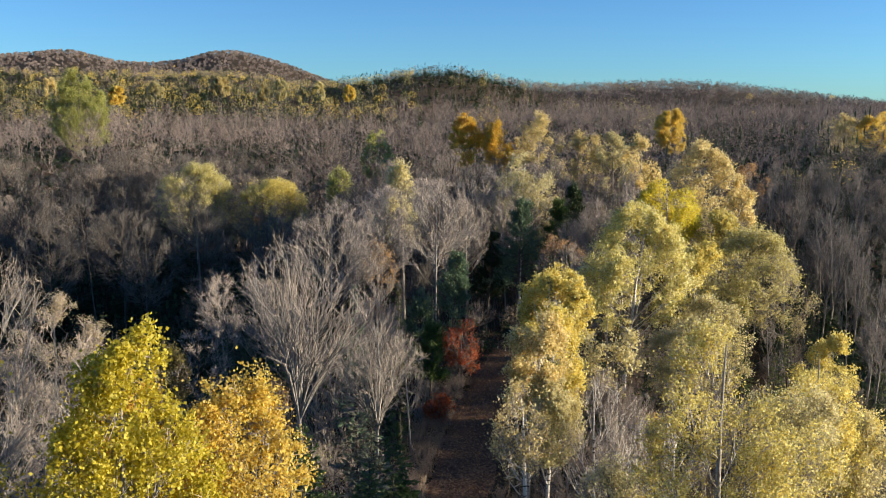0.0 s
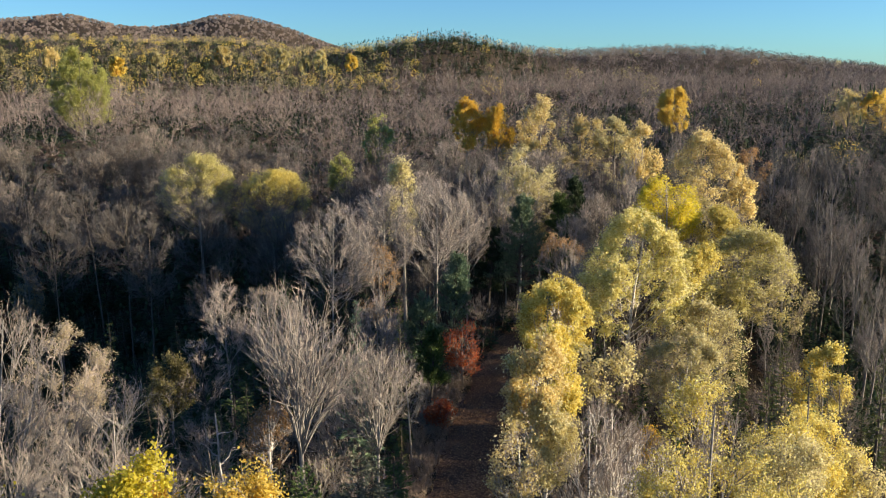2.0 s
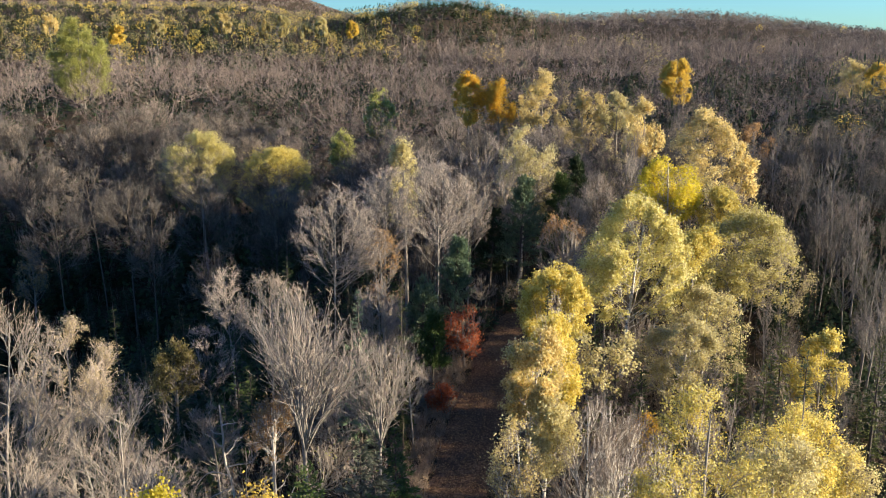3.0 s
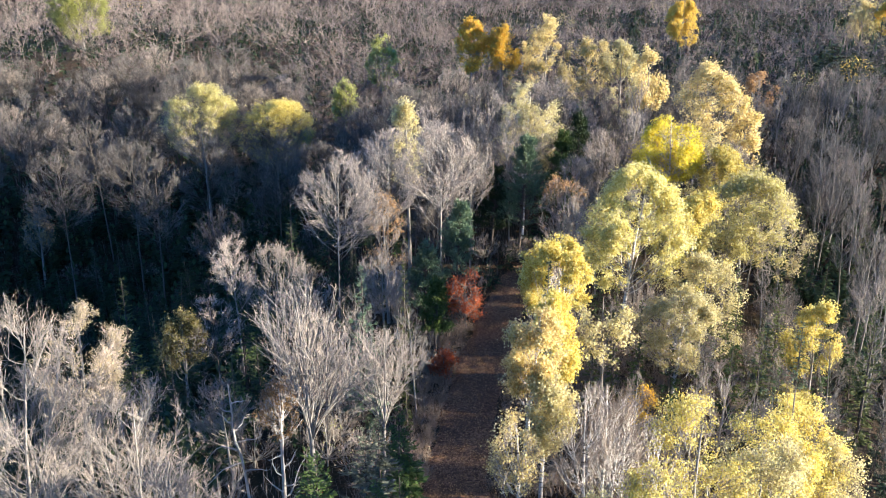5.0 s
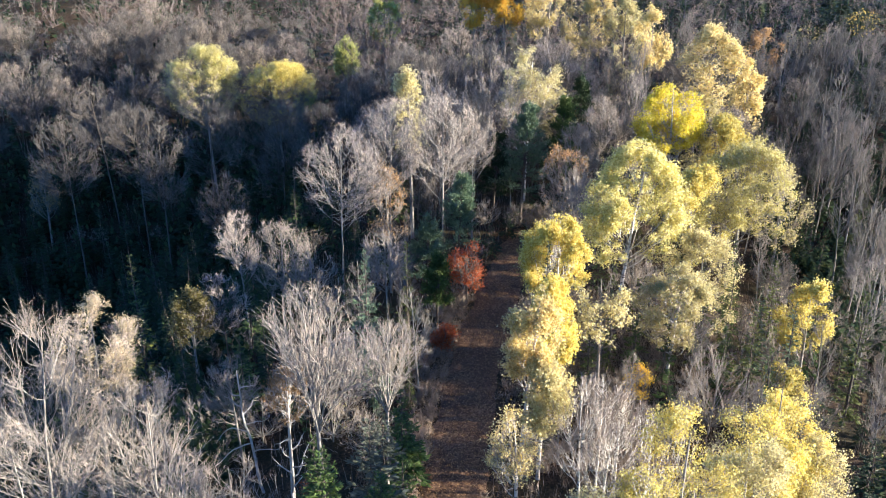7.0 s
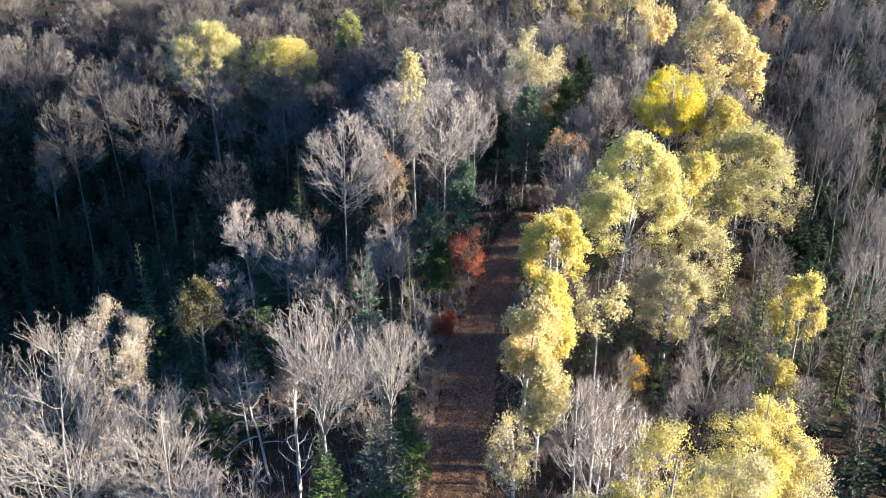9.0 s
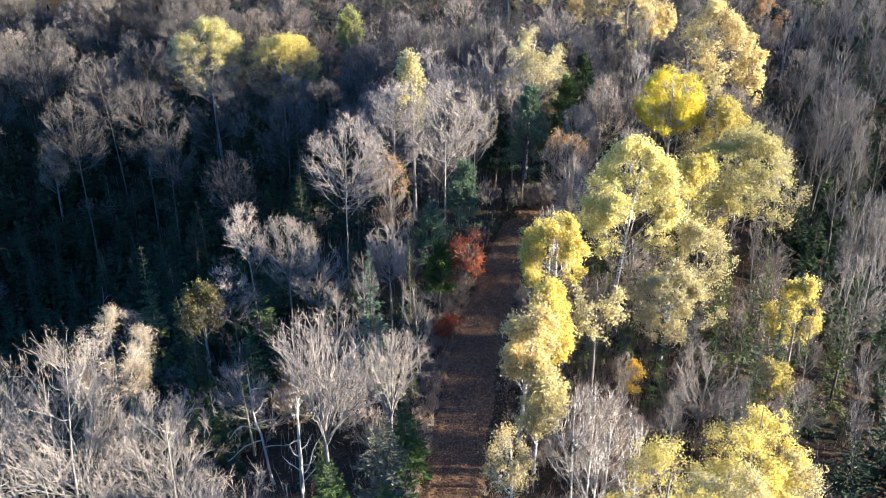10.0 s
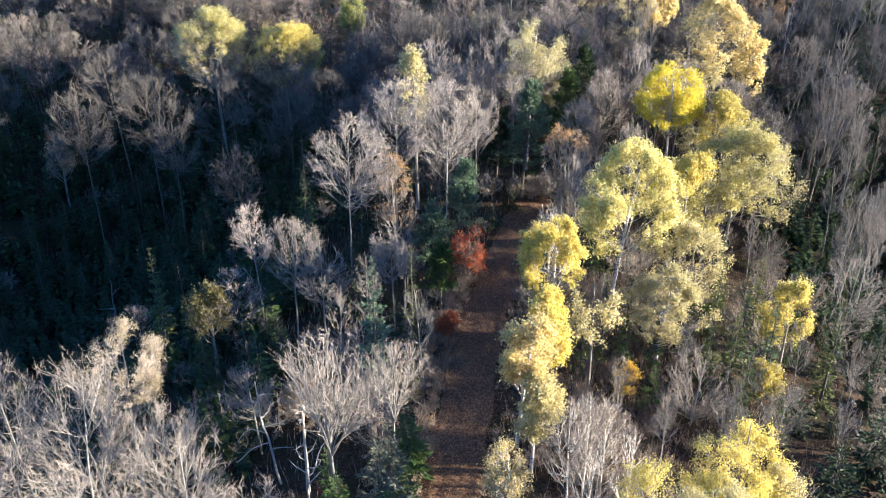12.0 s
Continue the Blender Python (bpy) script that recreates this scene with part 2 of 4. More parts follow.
# ---- trees ----
def broad_skeleton(rng, H, w, ch, n1, n2, n3, twig, thick, lean=0.0, up=0.5, thin=0.008, lump=0.4, peak=0.1, fork=False):
    """Stem, limbs, branches and twigs that fill a rounded crown w wide and ch high below the top H."""
    centre, radii = np.array((0, 0, H - ch / 2)), np.array((w / 2, w / 2, ch / 2)) * 1.06
    off = np.array((rng.normal(0, 0.03) + lean, rng.normal(0, 0.03), 0)) * H
    ts = np.linspace(0, 1, 7)
    stem = np.stack([off[0] * ts ** 1.4 + rng.normal(0, 0.05, 7) * ts, off[1] * ts ** 1.4 + rng.normal(0, 0.05, 7) * ts, -0.4 + ts * (H * 0.94 + 0.4)], 1)
    centre[:2] += off[:2] * (centre[2] / H) ** 1.4
    rad = thick * (1 - ts) ** 0.8 + 0.018
    trunk = tubes(stem[:-1], stem[1:], rad[:-1], rad[1:], 7)
    at = lambda z: np.stack([np.interp(z, stem[:, 2], stem[:, k]) for k in range(3)], 1)
    # limbs, bowed upwards
    outline = lobes(rng, lump, peak)
    way = sphere_dirs(rng, n1, 0.1 if fork else -0.75)
    ends = centre + way * radii * outline(way) * rng.uniform(0.6, 0.95, (n1, 1))
    reach = np.linalg.norm(ends[:, :2] - at(ends[:, 2])[:, :2], axis=1)
    zs = np.clip(ends[:, 2] - reach * rng.uniform(0.7, 1.5, n1) * (0.6 + up) - 0.3, H - ch * 1.15, H * 0.9)
    zs = np.clip(zs, 0.4, None)
    if fork:      # all stems rise from one fork
        zs = H - ch * rng.uniform(0.9, 1.02, n1)
    begin = at(zs)
    ctrl = begin + (ends - begin) * np.array((0.42, 0.42, 0.55) if fork else (0.65, 0.65, 0.35)) + rng.normal(0, 0.04 * w, (n1, 3))
    bez = lambda i, t: (1 - t)[:, None] ** 2 * begin[i] + 2 * (t * (1 - t))[:, None] * ctrl[i] + t[:, None] ** 2 * ends[i]
    r_l = np.interp(zs, stem[:, 2], rad) * (0.27 if fork else 0.23) + 0.008
    idx, pieces = np.arange(n1), []
    for k in range(4):
        t0, t1 = np.full(n1, k / 4), np.full(n1, (k + 1) / 4)
        pieces.append(tubes(bez(idx, t0), bez(idx, t1), r_l * (1 - k / 4.6), r_l * (1 - (k + 1) / 4.6), 4))
    # branches, which follow their limbs
    pi = rng.integers(0, n1, n2)
    pt = rng.uniform(0.25, 1.0, n2)
    b0 = bez(pi, pt)
    heart = centre - np.array((0, 0, ch * 0.35))
    along = unit(2 * (1 - pt)[:, None] * (ctrl[pi] - begin[pi]) + 2 * pt[:, None] * (ends[pi] - ctrl[pi]))
    d2 = unit(along * 0.6 + unit(b0 - heart) * 0.55 + UP * up * 0.25 + rng.normal(0, 0.42, (n2, 3)))
    b1 = inside(rng, b0 + d2 * (rng.uniform(0.10, 0.27, n2) * (w + ch) * 0.5)[:, None], centre, radii, outline)
    r_b = np.minimum(r_l[pi] * (1 - pt * 0.7) * 0.6, 0.03) + thin
    pieces.append(tubes(b0, b1, r_b, np.full(n2, thin), 3))
    # branchlets
    nc = n2 * 4
    ci = rng.integers(0, n2, nc)
    ct = rng.uniform(0.2, 1.0, nc)[:, None]
    c0 = b0[ci] * (1 - ct) + b1[ci] * ct
    dc = unit(unit(b1 - b0)[ci] * 0.7 + unit(c0 - heart) * 0.35 + UP * up * 0.3 + rng.normal(0, 0.45, (nc, 3)))
    c1 = inside(rng, c0 + dc * (rng.uniform(0.05, 0.15, nc) * (w + ch) * 0.5)[:, None], centre, radii, outline)
    # twigs
    ti = rng.integers(0, nc, n3)
    tt = rng.uniform(0.1, 1.0, n3)[:, None]
    t0 = c0[ti] * (1 - tt) + c1[ti] * tt
    dirs = unit(unit(c1 - c0)[ti] * 0.9 + UP * (up * 0.35) + rng.normal(0, 0.32, (n3, 3)))
    tl = twig * rng.uniform(0.4, 1.2, n3)[:, None]
    mid = bez(idx, np.full(n1, 0.5))
    lines = (np.concatenate([begin, mid, b0, c0, t0]), np.concatenate([mid - begin, ends - mid, b1 - b0, c1 - c0, dirs * tl]),
             np.concatenate([np.full(n1, 1.5), np.full(n1, 1.2), np.full(n2, 1.0), np.full(nc, 0.8), np.full(n3, 0.7)]))
    return dict(trunk=trunk, limbs=merge(*pieces), lines=lines, t0=np.concatenate([c0, t0]), td=np.concatenate([c1 - c0, dirs * tl]),
                tw=np.concatenate([np.full(nc, thin * 0.9), np.full(n3, thin * 0.6)]), tips=np.concatenate([c1, t0 + dirs * tl * 0.7]), centre=centre, radii=radii)


def lobes(rng, lump=0.4, peak=0.1):
    """A crown's uneven outline: how far it reaches in each direction, by a few great lobes and many small ones, drawn in at the shoulders."""
    big, small = sphere_dirs(rng, 8, -0.5), sphere_dirs(rng, 46, -0.7)
    gb, gs = rng.uniform(0.6, 1.1, 8), rng.uniform(0.3, 1.15, 46)

    def reach(q):
        u = unit(q)
        far = 1.0 - 0.6 * lump + 0.6 * lump * np.max(np.clip(u @ big.T, 0, 1) ** 4 * gb, axis=1, keepdims=True)
        far = far + 0.5 * lump * np.max(np.clip(u @ small.T, 0, 1) ** 26 * gs, axis=1, keepdims=True)
        up = np.clip(u[:, 2:3], 0, 1)
        return far * (1 - peak * 2 * up * np.sqrt(1 - up * up))
    return reach


def inside(rng, p, centre, radii, outline):
    """Points drawn back to the crown's outline."""
    q = (p - centre) / radii
    far = np.linalg.norm(q, axis=1, keepdims=True)
    edge = outline(q) * rng.uniform(0.88, 1.06, (len(p), 1))
    return np.where(far > edge, centre + q / np.maximum(far, 1e-6) * radii * edge, p)


def leaves_on(rng, sk, clumps, per, size, spread, top_only=0.0, far=False):
    """Small sprays of leaves on the ends of branchlets and twigs; top_only keeps them to the upper part of the crown."""
    b = sk["tips"]
    q = (b - sk["centre"]) / sk["radii"]
    weight = np.exp((0.25 + top_only * 4.5) * q[:, 2] + top_only * 1.6 * q[:, 0] + 0.9 * np.linalg.norm(q, axis=1)) * rng.uniform(0.0, 1.0, len(b)) ** (0.5 if top_only else 1.5)
    clumps, per = clumps * 4, per / 4
    pick = rng.choice(len(b), clumps, p=weight / weight.sum())
    n = rng.poisson(per, clumps) + 1
    c = np.repeat(b[pick], n, 0)
    sp = np.repeat(spread * 0.6 * rng.uniform(0.4, 1.4, clumps), n)[:, None]
    p = c + rng.normal(0, 1, c.shape) * sp * np.array((1, 1, 0.75))
    d = unit(rng.normal(0, 1, p.shape) + np.array((0, 0, -0.35)))
    s = unit(np.cross(d, unit(rng.normal(0, 1, p.shape) + UP * 0.8)))
    ln = size * rng.uniform(0.7, 1.35, (len(p), 1))
    if far:
        return np.stack([p, p + d * ln + s * ln * 0.5, p + d * ln - s * ln * 0.5], 1).reshape(-1, 3), np.arange(len(p) * 3).reshape(-1, 3)
    return kites(p, d * ln, s * ln * 0.42)


def broad_tree(name, rng, H, w, ch, n=(14, 90, 900), twig=0.4, thick=None, bark=None, twig_mat=None, twig_w=0.008,
               leaf=None, clumps=0, per=30, size=0.12, spread=0.35, top_only=0.0, lean=0.0, up=0.5, fine=False, far=False, lump=0.4, peak=0.1, fork=False):
    root = new(name)
    root.empty_display_size = 0.5
    sk = broad_skeleton(rng, H, w, ch, *n, twig, thick or 0.05 + H * 0.008, lean, up, twig_w, lump, peak, fork)
    part("trunk", merge(sk["trunk"], sk["limbs"]), bark or BARK, root, smooth=True)
    part("crown", (blades if fine else spikes)(sk["t0"], sk["td"], sk["tw"]), twig_mat or TWIG, root)
    if leaf:
        part("foliage", leaves_on(rng, sk, clumps, per, size, spread, top_only, far), leaf, root)
    return root


def conifer(name, rng, H, w, step=0.42, arms=6, sprays=11, needle=None, bare=0.1, droop=0.3, ragged=0.25, spray=0.42):
    """A spruce or fir: whorls of arms on a straight stem, each with flat sprays of needles."""
    root = new(name)
    ts = np.linspace(0, 1, 6)
    stem = np.stack([rng.normal(0, 0.02, 6), rng.normal(0, 0.02, 6), -0.3 + ts * (H + 0.3)], 1)
    rad = (0.03 + H * 0.009) * (1 - ts) + 0.008
    wood = tubes(stem[:-1], stem[1:], rad[:-1], rad[1:], 6)
    zs = np.repeat(np.arange(H * bare, H * 0.985, step), arms)
    zs = zs + rng.uniform(-0.5, 0.5, len(zs)) * step
    n = len(zs)
    az = rng.uniform(0, 2 * np.pi, n)
    rel = np.clip(zs / H, 0, 1)
    ln = w / 2 * np.clip(1.08 - rel, 0.03, 1) ** 0.85 * (1 - ragged * rng.uniform(0, 1.6, n)) / 0.95 ** 0.85
    ln = np.maximum(ln, 0.12)
    out = np.stack([np.cos(az), np.sin(az), rel * 0.8 - droop], 1)
    base = np.stack([np.zeros(n), np.zeros(n), zs], 1)
    tip = base + unit(out) * ln[:, None]
    part("trunk", merge(wood, tubes(base, tip, 0.012 + ln * 0.01, np.full(n, 0.004), 3)), DARKBARK, root, smooth=True)
    i = np.repeat(np.arange(n), sprays)
    t = rng.uniform(0.15, 1.0, len(i))[:, None]
    p = base[i] * (1 - t) + tip[i] * t
    side = unit(np.cross(out[i], UP)) * rng.choice((-1, 1), len(i))[:, None]
    d = unit(unit(out[i]) * rng.uniform(0.4, 1.1, (len(i), 1)) + side * 0.75 * (1.15 - t) + rng.normal(0, 0.22, p.shape) - UP * 0.1)
    sl = (ln[i] * spray * rng.uniform(0.55, 1.15, len(i)))[:, None].clip(0.12, 0.7)
    s = unit(np.cross(d, unit(UP + rng.normal(0, 0.35, p.shape)))) * sl * 0.2
    part("foliage", kites(p, d * sl, s, 0.3), needle or SPRUCE, root)
    return root


def pine(name, rng, H, w, needle, lean=0.0):
    """A white pine: few long arms that carry tufts of needles."""
    root = new(name)
    ts = np.linspace(0, 1, 6)
    stem = np.stack([lean * H * ts + rng.normal(0, 0.04, 6), rng.normal(0, 0.04, 6), -0.3 + ts * (H + 0.3)], 1)
    rad = (0.04 + H * 0.01) * (1 - ts) + 0.01
    wood = tubes(stem[:-1], stem[1:], rad[:-1], rad[1:], 6)
    n = int(H * 7)
    zs = np.sort(rng.uniform(H * 0.3, H * 0.98, n))
    az = rng.uniform(0, 2 * np.pi, n)
    rel = zs / H
    ln = w / 2 * np.clip(1.15 - rel, 0.08, 0.75) / 0.75 * rng.uniform(0.5, 1.1, n)
    out = unit(np.stack([np.cos(az), np.sin(az), 0.15 + rel * 0.5], 1))
    base = np.stack([lean * zs, np.zeros(n), zs], 1)
    tip = base + out * ln[:, None]
    part("trunk", merge(wood, tubes(base, tip, 0.02 + ln * 0.012, np.full(n, 0.008), 4)), DARKBARK, root, smooth=True)
    i = np.repeat(np.arange(n), 110)
    t = rng.uniform(0.3, 1.02, len(i))[:, None]
    p = base[i] * (1 - t) + tip[i] * t + rng.normal(0, 0.13, (len(i), 3))
    d = unit(out[i] * 0.6 + UP * 0.5 + rng.normal(0, 0.6, p.shape)) * rng.uniform(0.2, 0.42, (len(i), 1))
    s = unit(np.cross(d, rng.normal(0, 1, p.shape))) * 0.035
    part("foliage", kites(p, d, s, 0.2), needle, root)
    return root


def snag(name, rng, H, arms, lean=0.0, wood=None):
    """A dead stem that leans, with crooked arms: (height on the stem, bearing in degrees, length) for each."""
    root = new(name)
    ts = np.linspace(0, 1, 11)
    wave = np.cumsum(rng.normal(0, 0.05, (11, 2)), 0)
    stem = np.stack([lean * H * ts + wave[:, 0], wave[:, 1], -0.3 + ts * (H + 0.3)], 1)
    rad = 0.06 * (1 - ts) ** 0.6 + 0.028
    part("trunk", tubes(stem[:-1], stem[1:], rad[:-1], rad[1:], 7), wood or DEAD, root, smooth=True)
    for up, bearing, ln in arms:
        p = np.array([np.interp(up * H, stem[:, 2], stem[:, j]) for j in range(3)])
        d = np.array((math.cos(radians(bearing)), math.sin(radians(bearing)), 0.25))
        pts = [p]
        for q in range(7):
            d = unit(d + rng.normal(0, 0.26, 3) + np.array((0, 0, 0.06)))
            pts.append(pts[-1] + d * ln / 7)
        pts = np.array(pts)
        r = np.linspace(0.045, 0.012, 8)
        limb = [tubes(pts[:-1], pts[1:], r[:-1], r[1:], 5)]
        fork = rng.integers(1, 8, 9)
        limb.append(spikes(pts[fork], unit(rng.normal(0, 1, (9, 3)) + UP * 0.5) * rng.uniform(0.15, 0.6, (9, 1)), np.full(9, 0.013)))
        part("branch", merge(*limb), wood or DEAD, root)
    return root


# ---- ground ----
def smooth(a, b, v):
    t = np.clip((v - a) / (b - a), 0, 1)
    return t * t * (3 - 2 * t)


def bell(v, c, s):
    return np.exp(-((v - c) / s) ** 2)


def height(x, y):
    """The lie of the land: flat by the track, a hollow on one side of it, benches, slopes and hills beyond."""
    x, y = np.asarray(x, float), np.asarray(y, float)
    r = np.hypot(x, y)
    a = x / np.maximum(np.abs(y), 20.0)
    front = smooth(-40, 60, y)
    z = 3.0 * smooth(85, 135, r) + 4.0 * smooth(130, 260, r) + 6.0 * smooth(240, 420, r)
    z += 4.0 * bell(x, -80, 45) * bell(y, 195, 60)
    z += 16.0 * smooth(380, 620, r) * (1 - smooth(-0.12, 0.1, a)) + 22.0 * smooth(560, 900, r) * (1 - smooth(-0.26, -0.06, a))
    z += 25.0 * smooth(430, 720, r) * bell(a, 0.01, 0.10)
    z += 25.0 * smooth(520, 860, r) * bell(a, 0.25, 0.21) + 3 * smooth(600, 900, r) * smooth(0.05, 0.2, a)
    z += (52.0 * bell(a, -0.215, 0.10) + 5.0 * bell(a, -0.25, 0.03) + 50.0 * bell(a, -0.46, 0.16) + 8.0 * bell(a, -0.418, 0.035)) * smooth(950, 1500, r)
    z += 2.4 * np.sin(y * 0.075 + x * 0.021) * np.sin(x * 0.017 + 0.6) * smooth(125, 190, r) * (1 - smooth(450, 650, r))
    z -= 11.0 * bell(x, -41, 22) * bell(y, 74, 36)
    z -= 7.0 * bell(x, 48, 20) * bell(y, 60, 45)
    wob = 0.35 * np.sin(x * 0.21 + 1.3) * np.sin(y * 0.17) * smooth(5, 14, np.abs(x - track_x(y)))
    return z * front + wob


def track_x(y):
    """The middle of the track, which bends to the right as it goes."""
    y = np.asarray(y, float)
    return 0.2 + (y - 40) * 0.105 + 0.0031 * np.maximum(y - 48, 0) ** 2


def grid_mesh(name, xs, ys, zs, material, closed=False):
    rows, cols = xs.shape
    v = np.stack([xs, ys, zs], -1).reshape(-1, 3)
    i, j = np.meshgrid(np.arange(rows - 1), np.arange(cols if closed else cols - 1), indexing="ij")
    k = (j + 1) % cols
    a, b, c, d = i * cols + j, i * cols + k, (i + 1) * cols + k, (i + 1) * cols + j
    f = np.concatenate([np.stack([a, b, c], -1).reshape(-1, 3), np.stack([a, c, d], -1).reshape(-1, 3)])
    return new(name, mesh_of(name, (v, f), material, True))


rr = np.concatenate([np.linspace(0.0, 150, 130), np.geomspace(153, 4800, 90)])
aa = -np.linspace(0, 2 * np.pi, 288, endpoint=False)
RR, AA = np.meshgrid(rr, aa, indexing="ij")
GX, GY = RR * np.sin(AA), RR * np.cos(AA)
ground = grid_mesh("ground", GX, GY, height(GX, GY), FLOOR, True)
tagged(ground, "brown forest floor of fallen leaves, rising to hills", "ground", kind="structure")

ty, tx = np.meshgrid(np.linspace(-30, 84, 420), np.linspace(-2.25, 2.25, 25), indexing="ij")
rut = -0.05 * (bell(tx, -0.95, 0.35) + bell(tx, 0.95, 0.35)) + 0.02 * np.sin(ty * 1.9 + tx * 3) * np.sin(ty * 0.7)
tz = height(tx + track_x(ty), ty) + 0.06 + rut * 0.8 - 0.09 * smooth(1.3, 2.25, np.abs(tx))
track = grid_mesh("track", -0.0 + tx + track_x(ty) + 0.15 * np.sin(ty * 0.8), ty, tz, TRACK)
tagged(track, "woodland track of soil covered in orange-brown fallen leaves", "path", kind="structure")


def at(ob, x, y, turn=0.0, scale=1.0, tilt=0.0):
    ob.matrix_basis = pose(x, y, float(height(x, y)), 0, tilt, turn) @ Matrix.Scale(scale, 4)
    return ob


# ---- trees that stand out, one by one ----
HEROES = []


def hero(ob, x, y, w, label, category, group="", turn=0.0):
    at(ob, x, y, turn)
    HEROES.append((x, y, w))
    return tagged(ob, label, category, group)


def rise(x, y, top):
    return top - float(height(x, y))


def leafy(seed, x, y, top, w, ch, leaf, label, dense=1.0, size=0.13, bark=None, top_only=0.0, name="yellow_tree", n=(18, 150, 1200), lean=0.0, spread=0.27, up=0.5, lump=0.34, peak=0.12):
    rng = np.random.default_rng(seed)
    clumps = int((60 if y < 58 else 36) * dense * (w * w + 0.8 * w * ch) ** 0.85 / 6)
    per = (38 if y < 30 else 60) * (0.10 / size) ** 0.6
    ob = broad_tree(name, rng, rise(x, y, top), w, ch, (n[0], n[1] // 2 + 60, n[2] * 2), 0.4, None, bark or BARK, SUNTWIG if n[2] >= 1800 else TWIG, 0.009 + y * 8e-5,
                    leaf, clumps, per, size, spread * (1.0 if y < 58 else 1.35), top_only, lean, up, True, y > 30, lump, peak)
    return hero(ob, x, y, w, label, "tree", "autumn trees")


def bare(seed, x, y, top, w, ch, label, n=(18, 220, 2600), bark=None, twig=0.42, up=0.3, lean=0.0, twig_mat=None, thick=None, lump=0.28, fork=False):
    rng = np.random.default_rng(seed)
    ob = broad_tree("bare_tree", rng, rise(x, y, top), w, ch, (n[0] + 6, int(n[1] * 1.3), int(n[2] * 1.7)), twig, thick or 0.075, bark or BARK, twig_mat or TWIG,
                    0.0075 + y * 9e-5, lean=lean, up=up, fine=True, lump=lump, fork=fork)
    return hero(ob, x, y, w, label, "tree", "bare trees")


# beside the camera's foot
leafy(1, -6.0, 14.6, 17.3, 4.0, 8.0, LIME, "tall lime-yellow poplar with dense fluttering leaves", 3.6, 0.07, spread=0.2, peak=0.26, lump=0.4)
leafy(2, -4.6, 17.8, 15.5, 3.6, 7.0, GOLD, "golden-yellow birch with dense leaves beside the track", 2.8, 0.066, spread=0.2, lump=0.4, peak=0.16)
leafy(3, -7.2, 18.6, 15.7, 3.2, 6.0, ORANGE, "orange and gold young maple in full leaf", 2.6, 0.068, spread=0.2, lump=0.4)
leafy(4, -8.6, 14.6, 18.5, 2.2, 6.0, LIME, "slender lime-yellow poplar, its tip catching sun", 3.0, 0.064, spread=0.18, peak=0.2)
leafy(5, 8.9, 26.2, 15.0, 5.6, 9.0, YELLOW, "large yellow birch with open airy crown", 1.7, 0.068, n=(24, 220, 2400))
leafy(6, 14.4, 32.4, 12.2, 4.6, 8.0, YELLOW, "yellow birch with dense rounded crown", 1.7, 0.068, n=(20, 180, 1800))
leafy(7, 12.0, 28.6, 12.2, 4.4, 7.5, PALE, "pale yellow birch leaning on its neighbour", 1.4, 0.068)
leafy(8, 16.9, 32.6, 9.4, 3.0, 5.0, PALE, "thinly leaved pale yellow birch beside dark firs", 0.7, 0.068)
leafy(9, 6.2, 29.5, 9.0, 3.0, 5.5, PALE, "low pale yellow birch in thin leaf", 0.9, 0.068)
leafy(10, 3.4, 32.6, 10.6, 2.2, 4.6, WARM, "slender yellow birch sapling at the track's edge", 0.6, 0.075, BIRCH)
# the yellow row along the track
leafy(11, 7.6, 55.2, 11.4, 4.8, 7.5, YELLOW, "bright yellow birch with full rounded crown beside the track", 2.0, 0.11, BIRCH)
leafy(12, 6.3, 47.6, 9.9, 3.2, 6.0, YELLOW, "bright yellow birch with full leaves by the track", 2.2, 0.11, BIRCH)
leafy(13, 4.5, 44.2, 11.4, 3.4, 8.0, WARM, "slender yellow birch, white stemmed, at the track's edge", 1.7, 0.11, BIRCH)
leafy(14, 5.3, 41.8, 8.2, 3.4, 5.2, PALE, "pale yellow birch in thinning leaf", 1.2, 0.11, BIRCH)
# the great yellow group farther on
leafy(15, 13.4, 62.4, 14.2, 8.8, 10.0, PALELIME, "large pale lime-yellow aspen with a long leaning white stem", 1.7, 0.12, BIRCH, 0.0, up=0.3, lump=0.3, n=(26, 220, 1700), lean=0.13)
leafy(16, 21.6, 82.3, 15.6, 6.2, 8.0, LIME, "bright lime-yellow aspen top above its neighbours", 2.1, 0.12, BIRCH, up=0.3, lump=0.3, peak=0.26, n=(34, 420, 2400))
leafy(17, 26.0, 82.0, 11.8, 5.0, 6.5, YELLOW, "golden aspen between two yellow crowns", 1.7, 0.13, lump=0.2)
leafy(18, 26.4, 74.8, 11.2, 9.4, 10.0, PALELIME, "broad yellow aspen with grey branches showing through", 0.8, 0.12, up=0.3, lump=0.25, n=(26, 240, 2400))
leafy(19, 20.6, 69.5, 10.4, 7.0, 9.5, YELLOW, "yellow aspen crowded against its neighbour", 1.1, 0.12, up=0.3, lump=0.26)
leafy(20, 15.4, 53.6, 8.0, 6.4, 5.6, PALE, "half-bare birch with a leaning stem and pale yellow leaves on top", 0.8, 0.10, BIRCH, top_only=0.12, up=0.3, lump=0.25, n=(26, 240, 3400), lean=0.09)
leafy(21, 25.0, 54.2, 6.6, 3.8, 5.5, YELLOW, "small golden-yellow birch among young firs", 1.7, 0.11)
leafy(22, 22.6, 50.5, 2.8, 2.6, 3.4, YELLOW, "low yellow sapling among young firs", 1.5, 0.11)
leafy(23, 12.2, 49.0, 3.2, 1.9, 2.6, ORANGE, "small orange maple sapling", 0.5, 0.09)
